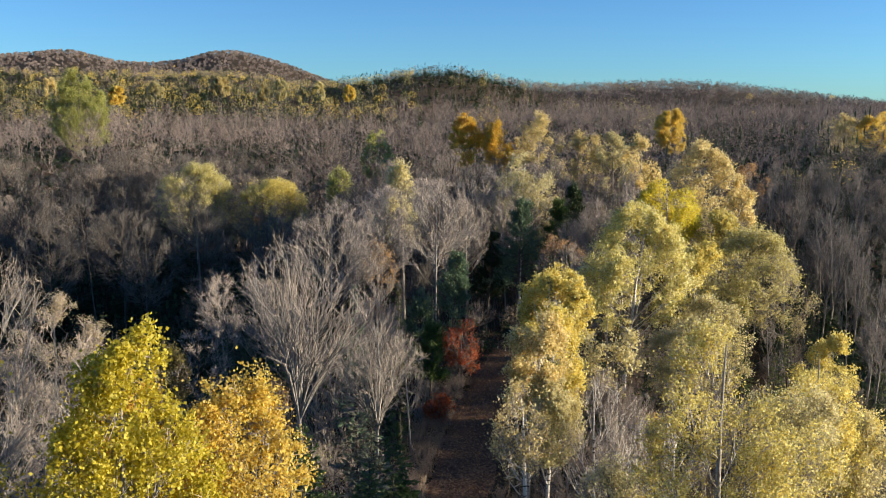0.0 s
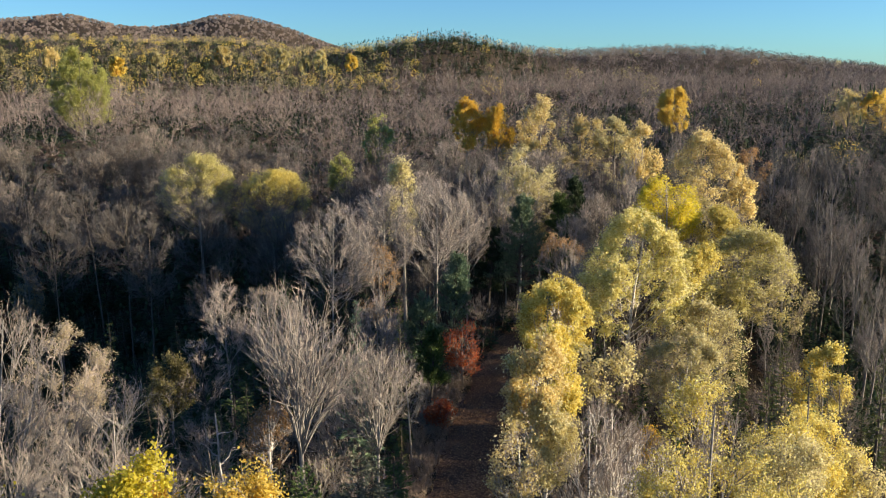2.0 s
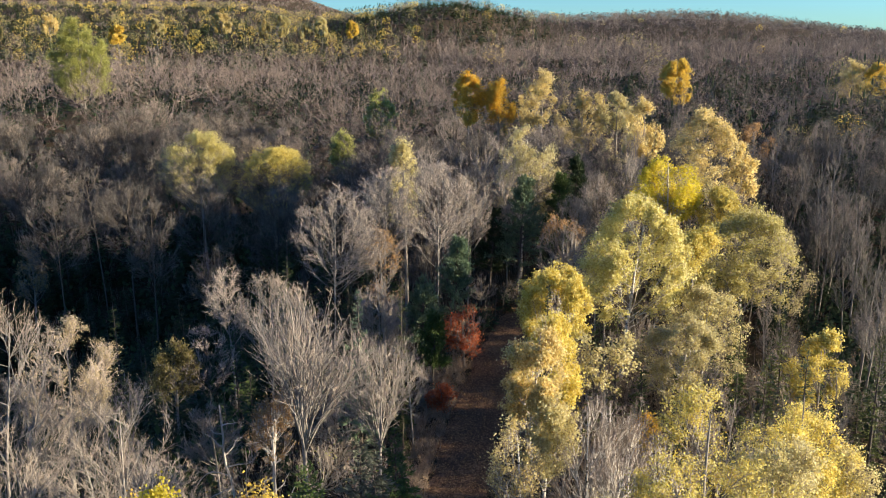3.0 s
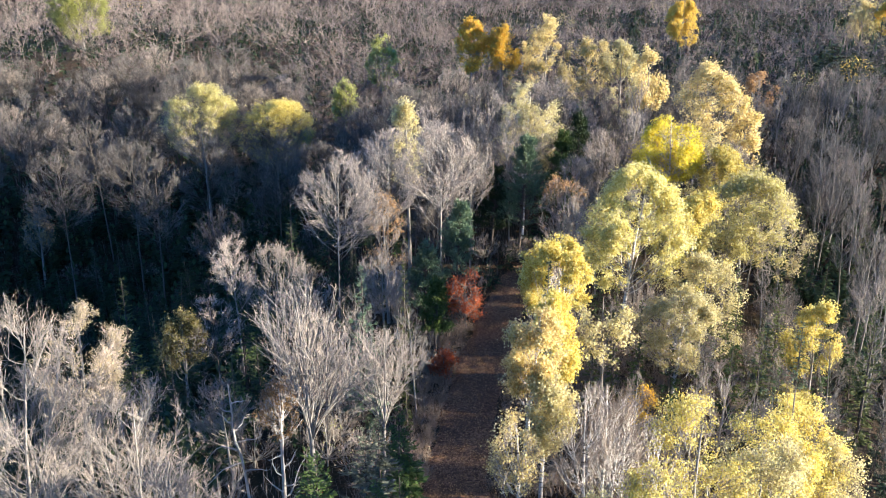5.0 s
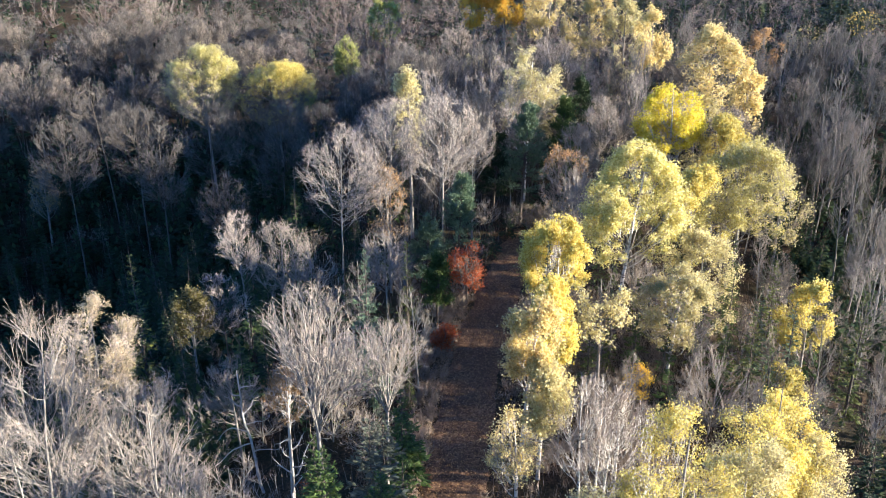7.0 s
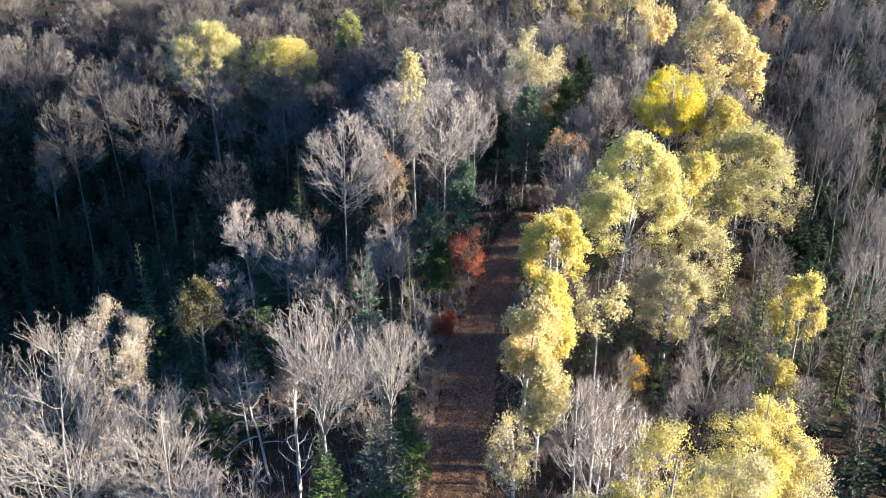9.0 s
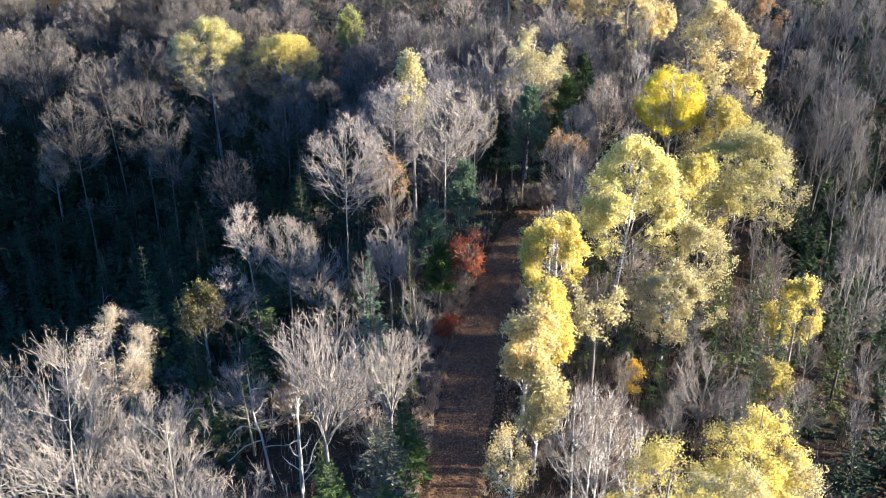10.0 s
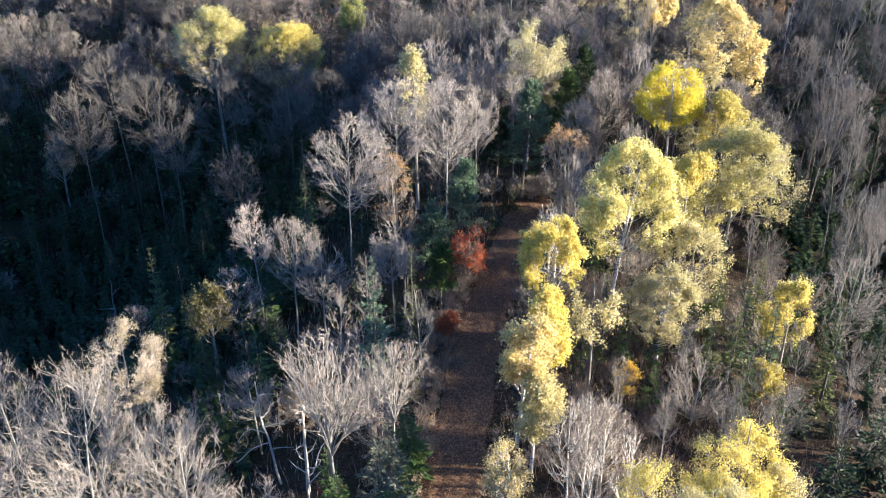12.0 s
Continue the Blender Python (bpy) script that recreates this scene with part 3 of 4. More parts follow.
leafy(24, 23.4, 73.5, 10.6, 6.6, 9.5, PALELIME, "pale yellow aspen filling the group", 1.0, 0.12, up=0.3, lump=0.26)
leafy(25, 19.4, 61.6, 8.0, 6.0, 8.0, PALE, "thin-leaved pale aspen below the yellow group", 0.7, 0.11, up=0.3, lump=0.26)
leafy(26, 31.0, 77.0, 9.0, 6.0, 9.0, PALE, "greying aspen with few pale leaves", 0.35, 0.12, up=0.25, lump=0.25, n=(22, 200, 2400))
leafy(27, -18.8, 39.6, 12.3, 4.8, 5.6, BEIGE, "pale round-crowned tree with lingering beige seeds", 0.5, 0.055, n=(26, 240, 4800), spread=0.22)
# far crowns of colour
leafy(31, 29.6, 99.6, 18.0, 8.6, 13.5, WARM, "tall pale golden aspen with open crown", 0.85, 0.15, up=0.35, lump=0.26, n=(24, 220, 2400))
leafy(32, 25.6, 114.2, 17.8, 5.2, 9.0, WARM, "orange-gold aspen above grey woods", 1.2, 0.18, lump=0.28)
leafy(33, 34.4, 101.0, 13.2, 3.8, 9.0, WARM, "slender pale yellow aspen", 1.1, 0.18)
leafy(34, 45.6, 176.0, 21.6, 6.6, 10.0, GOLD, "golden aspen rising over bare woods", 1.9, 0.17, lump=0.28)
leafy(35, 3.6, 134.0, 20.6, 5.4, 9.0, ORANGE, "bright orange maple in full leaf", 1.5, 0.15, lump=0.25)
leafy(36, 8.2, 133.0, 20.0, 5.4, 9.0, ORANGE, "glowing orange maple beside its twin", 1.5, 0.15, lump=0.25)
leafy(37, 8.0, 90.0, 16.9, 7.4, 10.6, PALE, "pale yellow birch with a bare white side", 0.5, 0.13, BIRCH, 0.35, up=0.3, lump=0.2, n=(26, 260, 3600))
leafy(38, 14.2, 134.0, 21.4, 7.4, 12.0, WARM, "pale gold aspen in thin leaf", 0.6, 0.18, lump=0.25)
leafy(39, 20.0, 129.0, 20.0, 7.6, 12.0, WARM, "pale gold aspen with grey stems", 0.55, 0.18, lump=0.25)
leafy(40, 24.6, 125.0, 18.2, 6.6, 11.0, PALE, "pale yellow aspen on the slope", 0.6, 0.18, lump=0.25)
leafy(41, -28.9, 102.0, 14.6, 8.8, 8.4, PALELIME, "grey tree with a cap of yellow leaves", 1.2, 0.11, top_only=0.36, n=(60, 1300, 6500), up=0.15, lump=0.12, peak=0.0)
leafy(42, -20.7, 103.0, 12.7, 8.8, 7.4, YELLOW, "grey tree with a golden cap of leaves", 1.2, 0.11, top_only=0.36, n=(60, 1300, 6500), up=0.15, lump=0.12, peak=0.0)
leafy(43, -10.1, 134.0, 18.0, 4.8, 9.5, GREEN, "pale green tree still in leaf", 0.6, 0.2)
leafy(44, -14.3, 117.0, 14.0, 3.0, 7.0, GREEN, "small pale green tree among bare woods", 0.9, 0.2)
leafy(45, -3.7, 80.6, 16.3, 3.2, 9.0, PALE, "birch with a wisp of yellow leaves on top", 0.9, 0.14)
leafy(46, -78.0, 189.0, 29.6, 13.0, 19.0, GREEN, "great round green tree on the slope", 1.6, 0.2, n=(40, 300, 1200), spread=0.4)
leafy(47, -126.0, 342.0, 30.0, 6.5, 7.0, GOLD, "golden round tree on the far slope", 1.2, 0.6)
for k, (x, y, top, w, tone) in enumerate(((-105.0, 418.0, 36.7, 10.0, WARM), (-78.0, 425.0, 35.6, 8.6, PALE), (-60.0, 430.0, 34.6, 6.6, PALE), (-86.0, 422.0, 33.6, 6.0, WARM), (-46.0, 432.0, 33.2, 6.0, GOLD),
                                             (-133.0, 410.0, 34.0, 7.0, PALE), (-178.0, 400.0, 36.0, 8.0, WARM), (-204.0, 402.0, 33.0, 9.0, DULLYELLOW), (-68.0, 428.0, 32.0, 6.0, PALE))):
    leafy(60 + k, x, y, top, w, 10.0, tone, "pale autumn tree at the foot of the far slope", 0.8, 0.42, lump=0.25, n=(14, 60, 300))
leafy(48, -17.9, 54.0, 6.0, 3.2, 4.4, DULLYELLOW, "olive shrubby tree in the hollow", 1.1, 0.11)
leafy(49, -45.8, 92.3, 3.8, 3.2, 8.0, RUSSET, "small russet birch in the hollow", 0.4, 0.12)
leafy(50, -8.7, 40.4, 8.4, 2.8, 3.8, RUSSET, "russet-leaved birch beside dead stems", 0.4, 0.09, DEAD, n=(18, 150, 1700))
leafy(51, 1.5, 66.2, 5.2, 2.8, 5.4, RED, "red-leaved shrub at the track's edge", 0.8, 0.11, name="red_shrub")
leafy(52, -0.2, 57.5, 1.5, 1.8, 1.5, RED, "low orange-red bush on the track's bank", 1.4, 0.11, name="red_shrub")
leafy(53, 15.2, 102.0, 7.0, 2.6, 5.5, RED, "dark red sapling beneath dark pines", 1.4, 0.15, name="red_shrub")
leafy(54, -5.0, 68.5, 10.6, 3.6, 8.5, RUSSET, "thin russet birch among bare trees", 0.25, 0.10)
leafy(55, 10.6, 78.0, 10.0, 5.0, 7.0, RUSSET, "grey birch with a russet tip", 0.12, 0.12, top_only=0.5, n=(22, 200, 2400), up=0.25, lump=0.2)
leafy(56, 44.7, 126.3, 13.9, 6.4, 9.0, RUSSET, "russet oak beside dark pines", 0.35, 0.18, lump=0.25, n=(22, 200, 2400))
leafy(57, 97.0, 196.0, 21.4, 8.5, 10.0, GOLD, "golden aspen beside dark conifers on the slope", 1.5, 0.16, lump=0.28)
leafy(58, 91.5, 199.0, 20.2, 6.5, 9.0, WARM, "pale gold aspen beside dark conifers on the slope", 1.2, 0.16, lump=0.28)

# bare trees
bare(101, -5.6, 33.8, 16.6, 6.8, 8.0, "pale forked bare maple with many rising stems", (22, 240, 2300), BARK, 0.42, 0.8, thick=0.15, fork=True, twig_mat=SUNTWIG)
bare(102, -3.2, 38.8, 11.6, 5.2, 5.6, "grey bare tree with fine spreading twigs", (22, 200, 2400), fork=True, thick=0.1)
bare(103, -9.1, 68.0, 14.6, 7.6, 8.6, "rounded bare maple with pale stem", (34, 280, 4200), up=0.15, lump=0.15, twig_mat=SUNTWIG)
bare(104, -5.6, 76.8, 14.8, 7.0, 8.5, "bare maple crown lit pale by the sun", (30, 280, 4000), up=0.2, lump=0.2, twig_mat=SUNTWIG)
bare(105, -0.6, 73.4, 15.8, 7.8, 9.0, "broad bare maple with pinkish twigs", (32, 300, 4400), up=0.2, lump=0.2, twig_mat=SUNTWIG)
# dark bark and darkened twigs paint in the shade these trees stand in
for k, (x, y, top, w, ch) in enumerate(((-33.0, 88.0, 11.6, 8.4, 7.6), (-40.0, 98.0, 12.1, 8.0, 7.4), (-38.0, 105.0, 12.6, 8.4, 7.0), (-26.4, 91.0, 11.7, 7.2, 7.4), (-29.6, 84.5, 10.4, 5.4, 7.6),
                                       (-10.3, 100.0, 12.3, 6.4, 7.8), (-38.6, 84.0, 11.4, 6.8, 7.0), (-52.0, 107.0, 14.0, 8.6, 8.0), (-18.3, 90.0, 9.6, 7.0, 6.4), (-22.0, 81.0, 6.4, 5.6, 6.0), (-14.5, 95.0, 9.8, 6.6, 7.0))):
    bare(150 + k, x, y, top, w * 1.05, ch * 1.25, "grey round-headed bare maple at the hollow's far edge", (28, 210, 2800), DARKBARK, up=0.12, lump=0.16, twig_mat=SHADETWIG, thick=0.09)
bare(140, 6.4, 87.0, 13.2, 5.6, 7.0, "pale bare maple above leaning pines", (26, 200, 2400), up=0.2, lump=0.2, twig_mat=SUNTWIG)
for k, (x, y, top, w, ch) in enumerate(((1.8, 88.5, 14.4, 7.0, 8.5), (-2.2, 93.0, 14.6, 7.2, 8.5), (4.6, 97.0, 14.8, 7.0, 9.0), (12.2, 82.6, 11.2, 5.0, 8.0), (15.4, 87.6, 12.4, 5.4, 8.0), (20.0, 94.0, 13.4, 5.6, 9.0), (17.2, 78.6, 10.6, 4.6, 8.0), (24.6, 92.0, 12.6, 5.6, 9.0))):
    bare(170 + k, x, y, top, w, ch, "pale slender-twigged bare maple beyond the track's bend", (26, 200, 2200), up=0.4, lump=0.22, twig_mat=SUNTWIG if k % 3 else TWIG)
bare(141, 13.4, 74.0, 9.2, 4.6, 7.0, "grey slender bare birch beside the yellow group", (22, 180, 2000), up=0.35, twig_mat=SUNTWIG)
bare(133, -15.7, 61.0, 9.8, 3.6, 6.4, "narrow grey bare tree at the hollow's edge", (20, 160, 1800), twig_mat=SUNTWIG)
bare(106, -12.2, 57.4, 10.2, 5.2, 6.0, "bare twisted tree above the hollow", (25, 180, 2200), up=0.2)
bare(107, -9.8, 56.5, 8.8, 4.4, 5.6, "bare grey tree with upswept twigs", (22, 160, 2000), up=0.3)
bare(108, -17.8, 31.0, 16.3, 7.6, 9.0, "tall pale bare maple with fan of twigs", (30, 208, 3224), up=0.5, thick=0.09)
bare(110, -12.8, 31.4, 12.4, 6.4, 7.0, "bare tree with pale spreading twigs", (26, 176, 2852))
bare(111, -22.4, 33.6, 13.6, 6.8, 8.0, "pale bare tree crowding its neighbours", (26, 176, 2852))
bare(112, -15.6, 26.6, 13.2, 6.4, 8.0, "bare pale tree in a dense stand", (26, 176, 2852))
bare(113, -10.8, 28.2, 11.0, 5.6, 6.5, "bare young tree with reddish twig tips", (24, 160, 2480), twig_mat=BROWNTWIG)
bare(125, -15.2, 35.6, 10.6, 5.8, 6.5, "bare tree with upswept pale twigs", (24, 160, 2480), up=0.8)
bare(126, -21.4, 28.0, 14.4, 6.6, 8.0, "tall bare tree in a pale stand", (24, 160, 2604))
bare(127, -18.6, 35.4, 11.6, 6.0, 7.0, "bare round-headed tree in a pale stand", (24, 160, 2604))
bare(128, -9.6, 32.0, 8.8, 4.6, 5.5, "young bare tree beside dead stems", (20, 120, 1736), twig_mat=BROWNTWIG, up=0.7)
bare(129, -25.0, 38.5, 11.5, 6.2, 7.0, "bare tree at the hollow's edge", (20, 128, 1860))
bare(114, 6.9, 37.0, 9.9, 3.2, 6.5, "pale slim bare birch in a clump", (16, 90, 1700), BIRCH, up=0.9, thick=0.06)
bare(130, 8.0, 38.4, 9.2, 2.8, 6.0, "slim white-stemmed bare birch in a clump", (14, 80, 1500), BIRCH, up=0.9, thick=0.06)
bare(131, 7.6, 35.2, 8.4, 2.6, 5.5, "thin bare birch leaning from its clump", (14, 80, 1500), BIRCH, up=0.9, thick=0.05, lean=0.06)
bare(132, 10.2, 36.6, 8.0, 3.0, 6.0, "bare birch with tan twigs in brush", (14, 90, 1700), BIRCH, up=0.8, thick=0.05, twig_mat=BROWNTWIG)
bare(115, 16.8, 47.6, 5.4, 4.8, 5.0, "bare many-stemmed thicket tree", (33, 176, 2312), up=0.9)
bare(116, 9.4, 40.0, 7.6, 3.4, 6.0, "bare brown birch among thicket", (25, 144, 1768), BIRCH, twig_mat=BROWNTWIG, up=0.8, thick=0.05)
bare(118, -4.4, 57.0, 9.6, 3.8, 5.0, "bare pinkish tree behind the spruce", (25, 144, 1768), twig_mat=BROWNTWIG)
bare(119, 10.9, 69.0, 10.2, 4.0, 8.0, "slim grey bare trees in a clump", (25, 144, 1632), up=0.9)
bare(120, 8.4, 66.0, 7.6, 3.6, 6.0, "grey bare birch by the track's bend", (25, 144, 1632), BIRCH, up=0.8)
bare(121, 2.2, 80.0, 13.6, 5.4, 7.0, "bare maple over the end of the track", (28, 176, 2040))
bare(122, -12.6, 44.6, 6.6, 3.6, 5.0, "bare crooked tree at the hollow's edge", (22, 128, 1632))
bare(123, -16.0, 55.6, 6.8, 4.4, 4.6, "bare pinkish crown over the hollow", (25, 160, 1904), DARKBARK, twig_mat=SUNTWIG, thick=0.06)
bare(124, 30.0, 56.0, 8.0, 5.0, 7.0, "bare brushy trees by the dark firs", (25, 160, 1768))

# evergreens
def evergreen(seed, x, y, top, w, needle, label, **more):
    ob = conifer("spruce_tree", np.random.default_rng(seed), rise(x, y, top), w, needle=needle, **more)
    return hero(ob, x, y, w * 0.7, label, "conifer", "evergreens")


evergreen(201, -5.2, 50.0, 11.0, 3.2, BLUE, "blue-green spruce standing before bare trees", sprays=18)
evergreen(202, -2.75, 53.2, 10.2, 1.9, FIR, "slim yellow-green fir before bare trees", sprays=16)
evergreen(203, 11.2, 53.4, 8.6, 1.6, FIR, "narrow green fir behind yellow birch", sprays=14)
evergreen(204, 6.3, 50.4, 11.4, 1.6, SPRUCE, "dark spruce tip between yellow crowns", sprays=14)
evergreen(205, -23.4, 87.0, 6.8, 3.6, SPRUCE, "dark spruce in the shaded hollow")
evergreen(206, -23.0, 57.5, 7.6, 3.0, FIR, "dim green fir in the shaded hollow")
evergreen(207, -3.6, 34.8, 8.8, 4.2, GREYFIR, "grey lichened fir with open branches", sprays=20, arms=8, ragged=0.4)
evergreen(208, -5.3, 31.4, 9.2, 4.4, FIR2, "bright green young spruce before a forked maple", sprays=20, arms=9, step=0.36)
evergreen(209, -2.5, 41.4, 6.0, 3.4, FIR2, "dense green spruce at the track's edge", sprays=20, arms=8)
evergreen(217, -4.7, 30.6, 6.6, 3.2, FIR2, "green spruce in front of a bare maple", sprays=18)
evergreen(218, -3.0, 33.6, 5.8, 2.8, SPRUCE, "young dark spruce close to the track", sprays=18)
evergreen(219, -6.6, 36.4, 6.6, 3.0, FIR2, "green spruce below a forked maple", sprays=18)
evergreen(230, -4.0, 30.0, 7.4, 4.0, FIR2, "dense green fir by the track's edge", sprays=20, arms=9, step=0.36)
evergreen(233, -3.2, 37.0, 8.0, 3.6, GREYFIR, "grey-green lichened fir below a bare tree", sprays=20, arms=8, ragged=0.35)
evergreen(234, -2.9, 32.4, 7.6, 3.6, FIR2, "dense green fir overhanging the track", sprays=20, arms=9, step=0.36)
evergreen(231, -2.2, 36.6, 5.4, 2.8, FIR2, "dark fir close beside the track", sprays=18)
evergreen(232, -6.4, 31.8, 6.8, 3.2, FIR2, "green fir below bare maples", sprays=18)
evergreen(210, 5.2, 33.2, 4.6, 1.8, SPRUCE, "small dark spruce among birches", sprays=16)
evergreen(211, 26.6, 50.0, 8.4, 2.2, FIR, "tall slim fir at the wood's dark edge", sprays=14)
evergreen(212, 20.8, 58.0, 6.6, 2.4, FIR, "green fir among birches")
evergreen(213, 22.0, 55.0, 5.0, 2.4, BLUE, "blue-green young fir among birches")
evergreen(214, 19.4, 53.5, 3.6, 2.2, FIR, "young green fir among low birches")
evergreen(215, 17.6, 60.5, 6.4, 2.2, SPRUCE, "young dark fir among birches")
# placed for their shadows over the hollow; most are additions hidden below bare crowns
for k, (x, y, top, w) in enumerate(((14.6, 97.0, 14.0, 4.2), (17.0, 93.5, 12.5, 4.0), (12.4, 100.0, 13.5, 4.2), (-5.0, 86.0, 8.5, 3.6), (-8.5, 91.0, 8.0, 3.8),
                                    (-12.4, 64.0, 7.2, 3.4), (-13.6, 72.0, 7.6, 3.4), (-11.4, 79.0, 8.6, 3.6), (-8.0, 61.0, 6.8, 3.2), (-14.8, 58.0, 5.6, 3.2), (-6.6, 71.5, 7.6, 3.4), (-15.4, 82.0, 7.4, 3.4), (-13.6, 50.0, 4.6, 3.0), (-9.8, 48.2, 4.6, 3.0), (-16.4, 66.0, 5.4, 3.2))):
    evergreen(290 + k, x, y, top, w, SPRUCE if k % 3 else FIR2, "dark evergreen under bare maples, placed to shade the hollow", step=0.55)
for k, (x, y, top, w, tone) in enumerate(((18.2, 50.6, 5.6, 2.2, FIR2), (20.4, 51.6, 6.2, 2.4, FIR), (21.6, 61.0, 7.2, 2.4, FIR2), (24.0, 58.4, 6.6, 2.6, FIR), (15.0, 53.0, 4.4, 2.0, FIR2), (26.6, 56.6, 5.2, 2.4, FIR2), (19.6, 46.4, 3.2, 2.4, FIR2), (22.2, 46.6, 2.6, 2.6, FIR), (13.4, 55.6, 6.4, 1.9, FIR), (12.6, 51.8, 5.0, 2.0, FIR2), (18.0, 55.4, 6.0, 2.2, FIR), (23.2, 52.4, 6.4, 2.0, BLUE), (14.2, 48.6, 3.2, 2.4, FIR2), (20.8, 49.2, 4.6, 2.2, FIR2), (9.6, 52.2, 5.6, 1.7, FIR))):
    evergreen(270 + k, x, y, top, w, tone, "green young fir among birches and brush", sprays=14)
for k, (x, y, top) in enumerate(((7.0, 82.6, 2.4), (5.6, 80.4, 2.6), (3.9, 76.0, 2.8), (11.4, 83.0, 3.2), (10.6, 79.6, 2.8), (8.0, 84.6, 2.6), (10.2, 85.6, 3.4), (9.4, 87.4, 4.6), (12.0, 86.8, 4.2))):
    evergreen(320 + k, x, y, top, 3.0, SPRUCE, "low dark fir where the track bends away")
evergreen(216, 24.2, 48.0, 2.4, 3.0, SPRUCE, "low spreading dark fir")
for k, (x, y, top) in enumerate(((24.0, 41.0, 3.2), (26.4, 38.6, 2.6), (27.6, 43.5, 4.6), (29.4, 40.0, 4.0), (22.6, 38.0, 2.0))):
    evergreen(260 + k, x, y, top, 3.6, SPRUCE, "low dark fir in deep shade", sprays=14)
for k, (x, y, top) in enumerate(((61.0, 190, 19.2), (64.5, 193, 19.8), (68.5, 196, 20.0), (72.0, 192, 18.4), (66.0, 186, 16.6), (58.5, 186, 16.0))):
    evergreen(220 + k, x, y, top, 5.2, SPRUCE, "dark spruce in a clump above bare woods", step=0.8, spray=0.5)
for k, (x, y, top, w, tone) in enumerate(((7.0, 82.5, 12.6, 6.4, BLUE), (0.6, 70.0, 9.5, 4.8, BLUE), (11.2, 88.0, 12.0, 5.5, FIR2), (13.6, 93.0, 13.0, 5.5, SPRUCE), (-2.0, 66.0, 7.0, 4.2, BLUE), (-1.0, 62.0, 5.4, 3.6, FIR2), (4.4, 84.5, 9.0, 5.0, SPRUCE))):
    hero(pine("pine_tree", np.random.default_rng(240 + k), rise(x, y, top), w, tone, 0.05), x, y, w * 0.7, "blue-green pine leaning over the track" if tone is BLUE else "dark pine near the bend of the track", "conifer", "evergreens")

# dead stems
hero(snag("dead_tree", np.random.default_rng(301), rise(-10.6, 41.4, 7.5), ((0.52, 178, 2.3), (0.43, 190, 2.6), (0.86, 5, 0.7), (0.72, 170, 1.3), (0.66, 20, 1.1), (0.58, -30, 1.5), (0.80, 190, 0.8), (0.36, 10, 1.2)), -0.09),
     -10.6, 41.4, 1.5, "dead white stem leaning over, with crooked broken arms", "tree", "dead trees")
hero(snag("dead_tree", np.random.default_rng(305), rise(-8.6, 39.0, 5.8), ((0.40, 10, 2.9), (0.62, 160, 1.0), (0.70, 30, 1.1), (0.52, -20, 1.6), (0.46, 190, 1.4), (0.82, 200, 0.7), (0.30, 20, 1.8)), 0.03),
     -8.6, 39.0, 1.5, "dead pale stem with a long forked arm", "tree", "dead trees")
hero(snag("dead_tree", np.random.default_rng(309), rise(-31.0, 67.0, -1.2), ((0.8, 30, 0.9), (0.6, 170, 1.2)), 0.04, BARK), -31.0, 67.0, 1.0, "broken grey dead stem in the hollow", "tree", "dead trees")
leafy(59, -7.0, 38.4, 2.4, 1.0, 1.1, RED, "tiny red maple beside a dead stem", 0.7, 0.09, name="red_shrub")

# ---- the rest of the near woods ----
R = np.random.default_rng(77)
PROTO = {}


def keep(kind, ob):
    PROTO.setdefault(kind, []).append(ob)


# dark trunks and the darkened twigs carry painted shade of the dense woods
for k in range(6):
    keep("bare", broad_tree("bare_tree", np.random.default_rng(400 + k), 12.0, (8.4, 9.4, 7.0, 9.0, 8.0, 8.8)[k], (7.6, 8.0, 8.4, 7.2, 8.6, 7.4)[k], (26, 300, 5600), 0.5, 0.09, DARKBARK, (SHADETWIG, BROWNTWIG, TWIG, SHADETWIG, TWIG, SHADETWIG)[k], 0.014, up=(0.12, 0.2, 0.4, 0.1, 0.25, 0.15)[k], fine=True, lump=0.2))
for k in range(4):
    keep("slim", broad_tree("birch_tree", np.random.default_rng(420 + k), 11.0, (3.0, 3.4, 2.6, 3.8)[k], 7.5, (16, 110, 1900), 0.45, 0.08, (BARK, BARK, BARK, DARKBARK)[k], (TWIG, SHADETWIG, SHADETWIG, SHADETWIG)[k], 0.010, lean=(0.05, -0.04, 0.1, -0.1)[k], up=0.6, fine=True))
for k in range(2):
    keep("pale", broad_tree("yellow_tree", np.random.default_rng(430 + k), 11.0, 4.4, 6.5, (14, 60, 700), 0.5, None, BARK, TWIG, 0.012, PALE, 150, 12, 0.15, 0.3, 0.2, fine=True, far=True))
for k in range(3):
    keep("spruce", conifer("spruce_tree", np.random.default_rng(440 + k), 9.0, (3.0, 2.4, 3.6)[k], 0.5, 6, 9, (SPRUCE, FIR, FIR2)[k]))
# near-black spruces, added to darken the hollow and gaps in the woods
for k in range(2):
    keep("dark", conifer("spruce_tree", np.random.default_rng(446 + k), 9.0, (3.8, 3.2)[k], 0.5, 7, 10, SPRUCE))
for k in range(5):
    keep("shrub", broad_tree("shrub", np.random.default_rng(450 + k), 3.0, 3.2, 2.8, (26, 120, 2200), 0.35, 0.03, BARK, (TWIG, BROWNTWIG)[k % 2], 0.009, up=0.8, fine=True,
                             leaf=(None, RUSSET, None, PALE, GREEN)[k], clumps=10, per=6, size=0.08, spread=0.3))
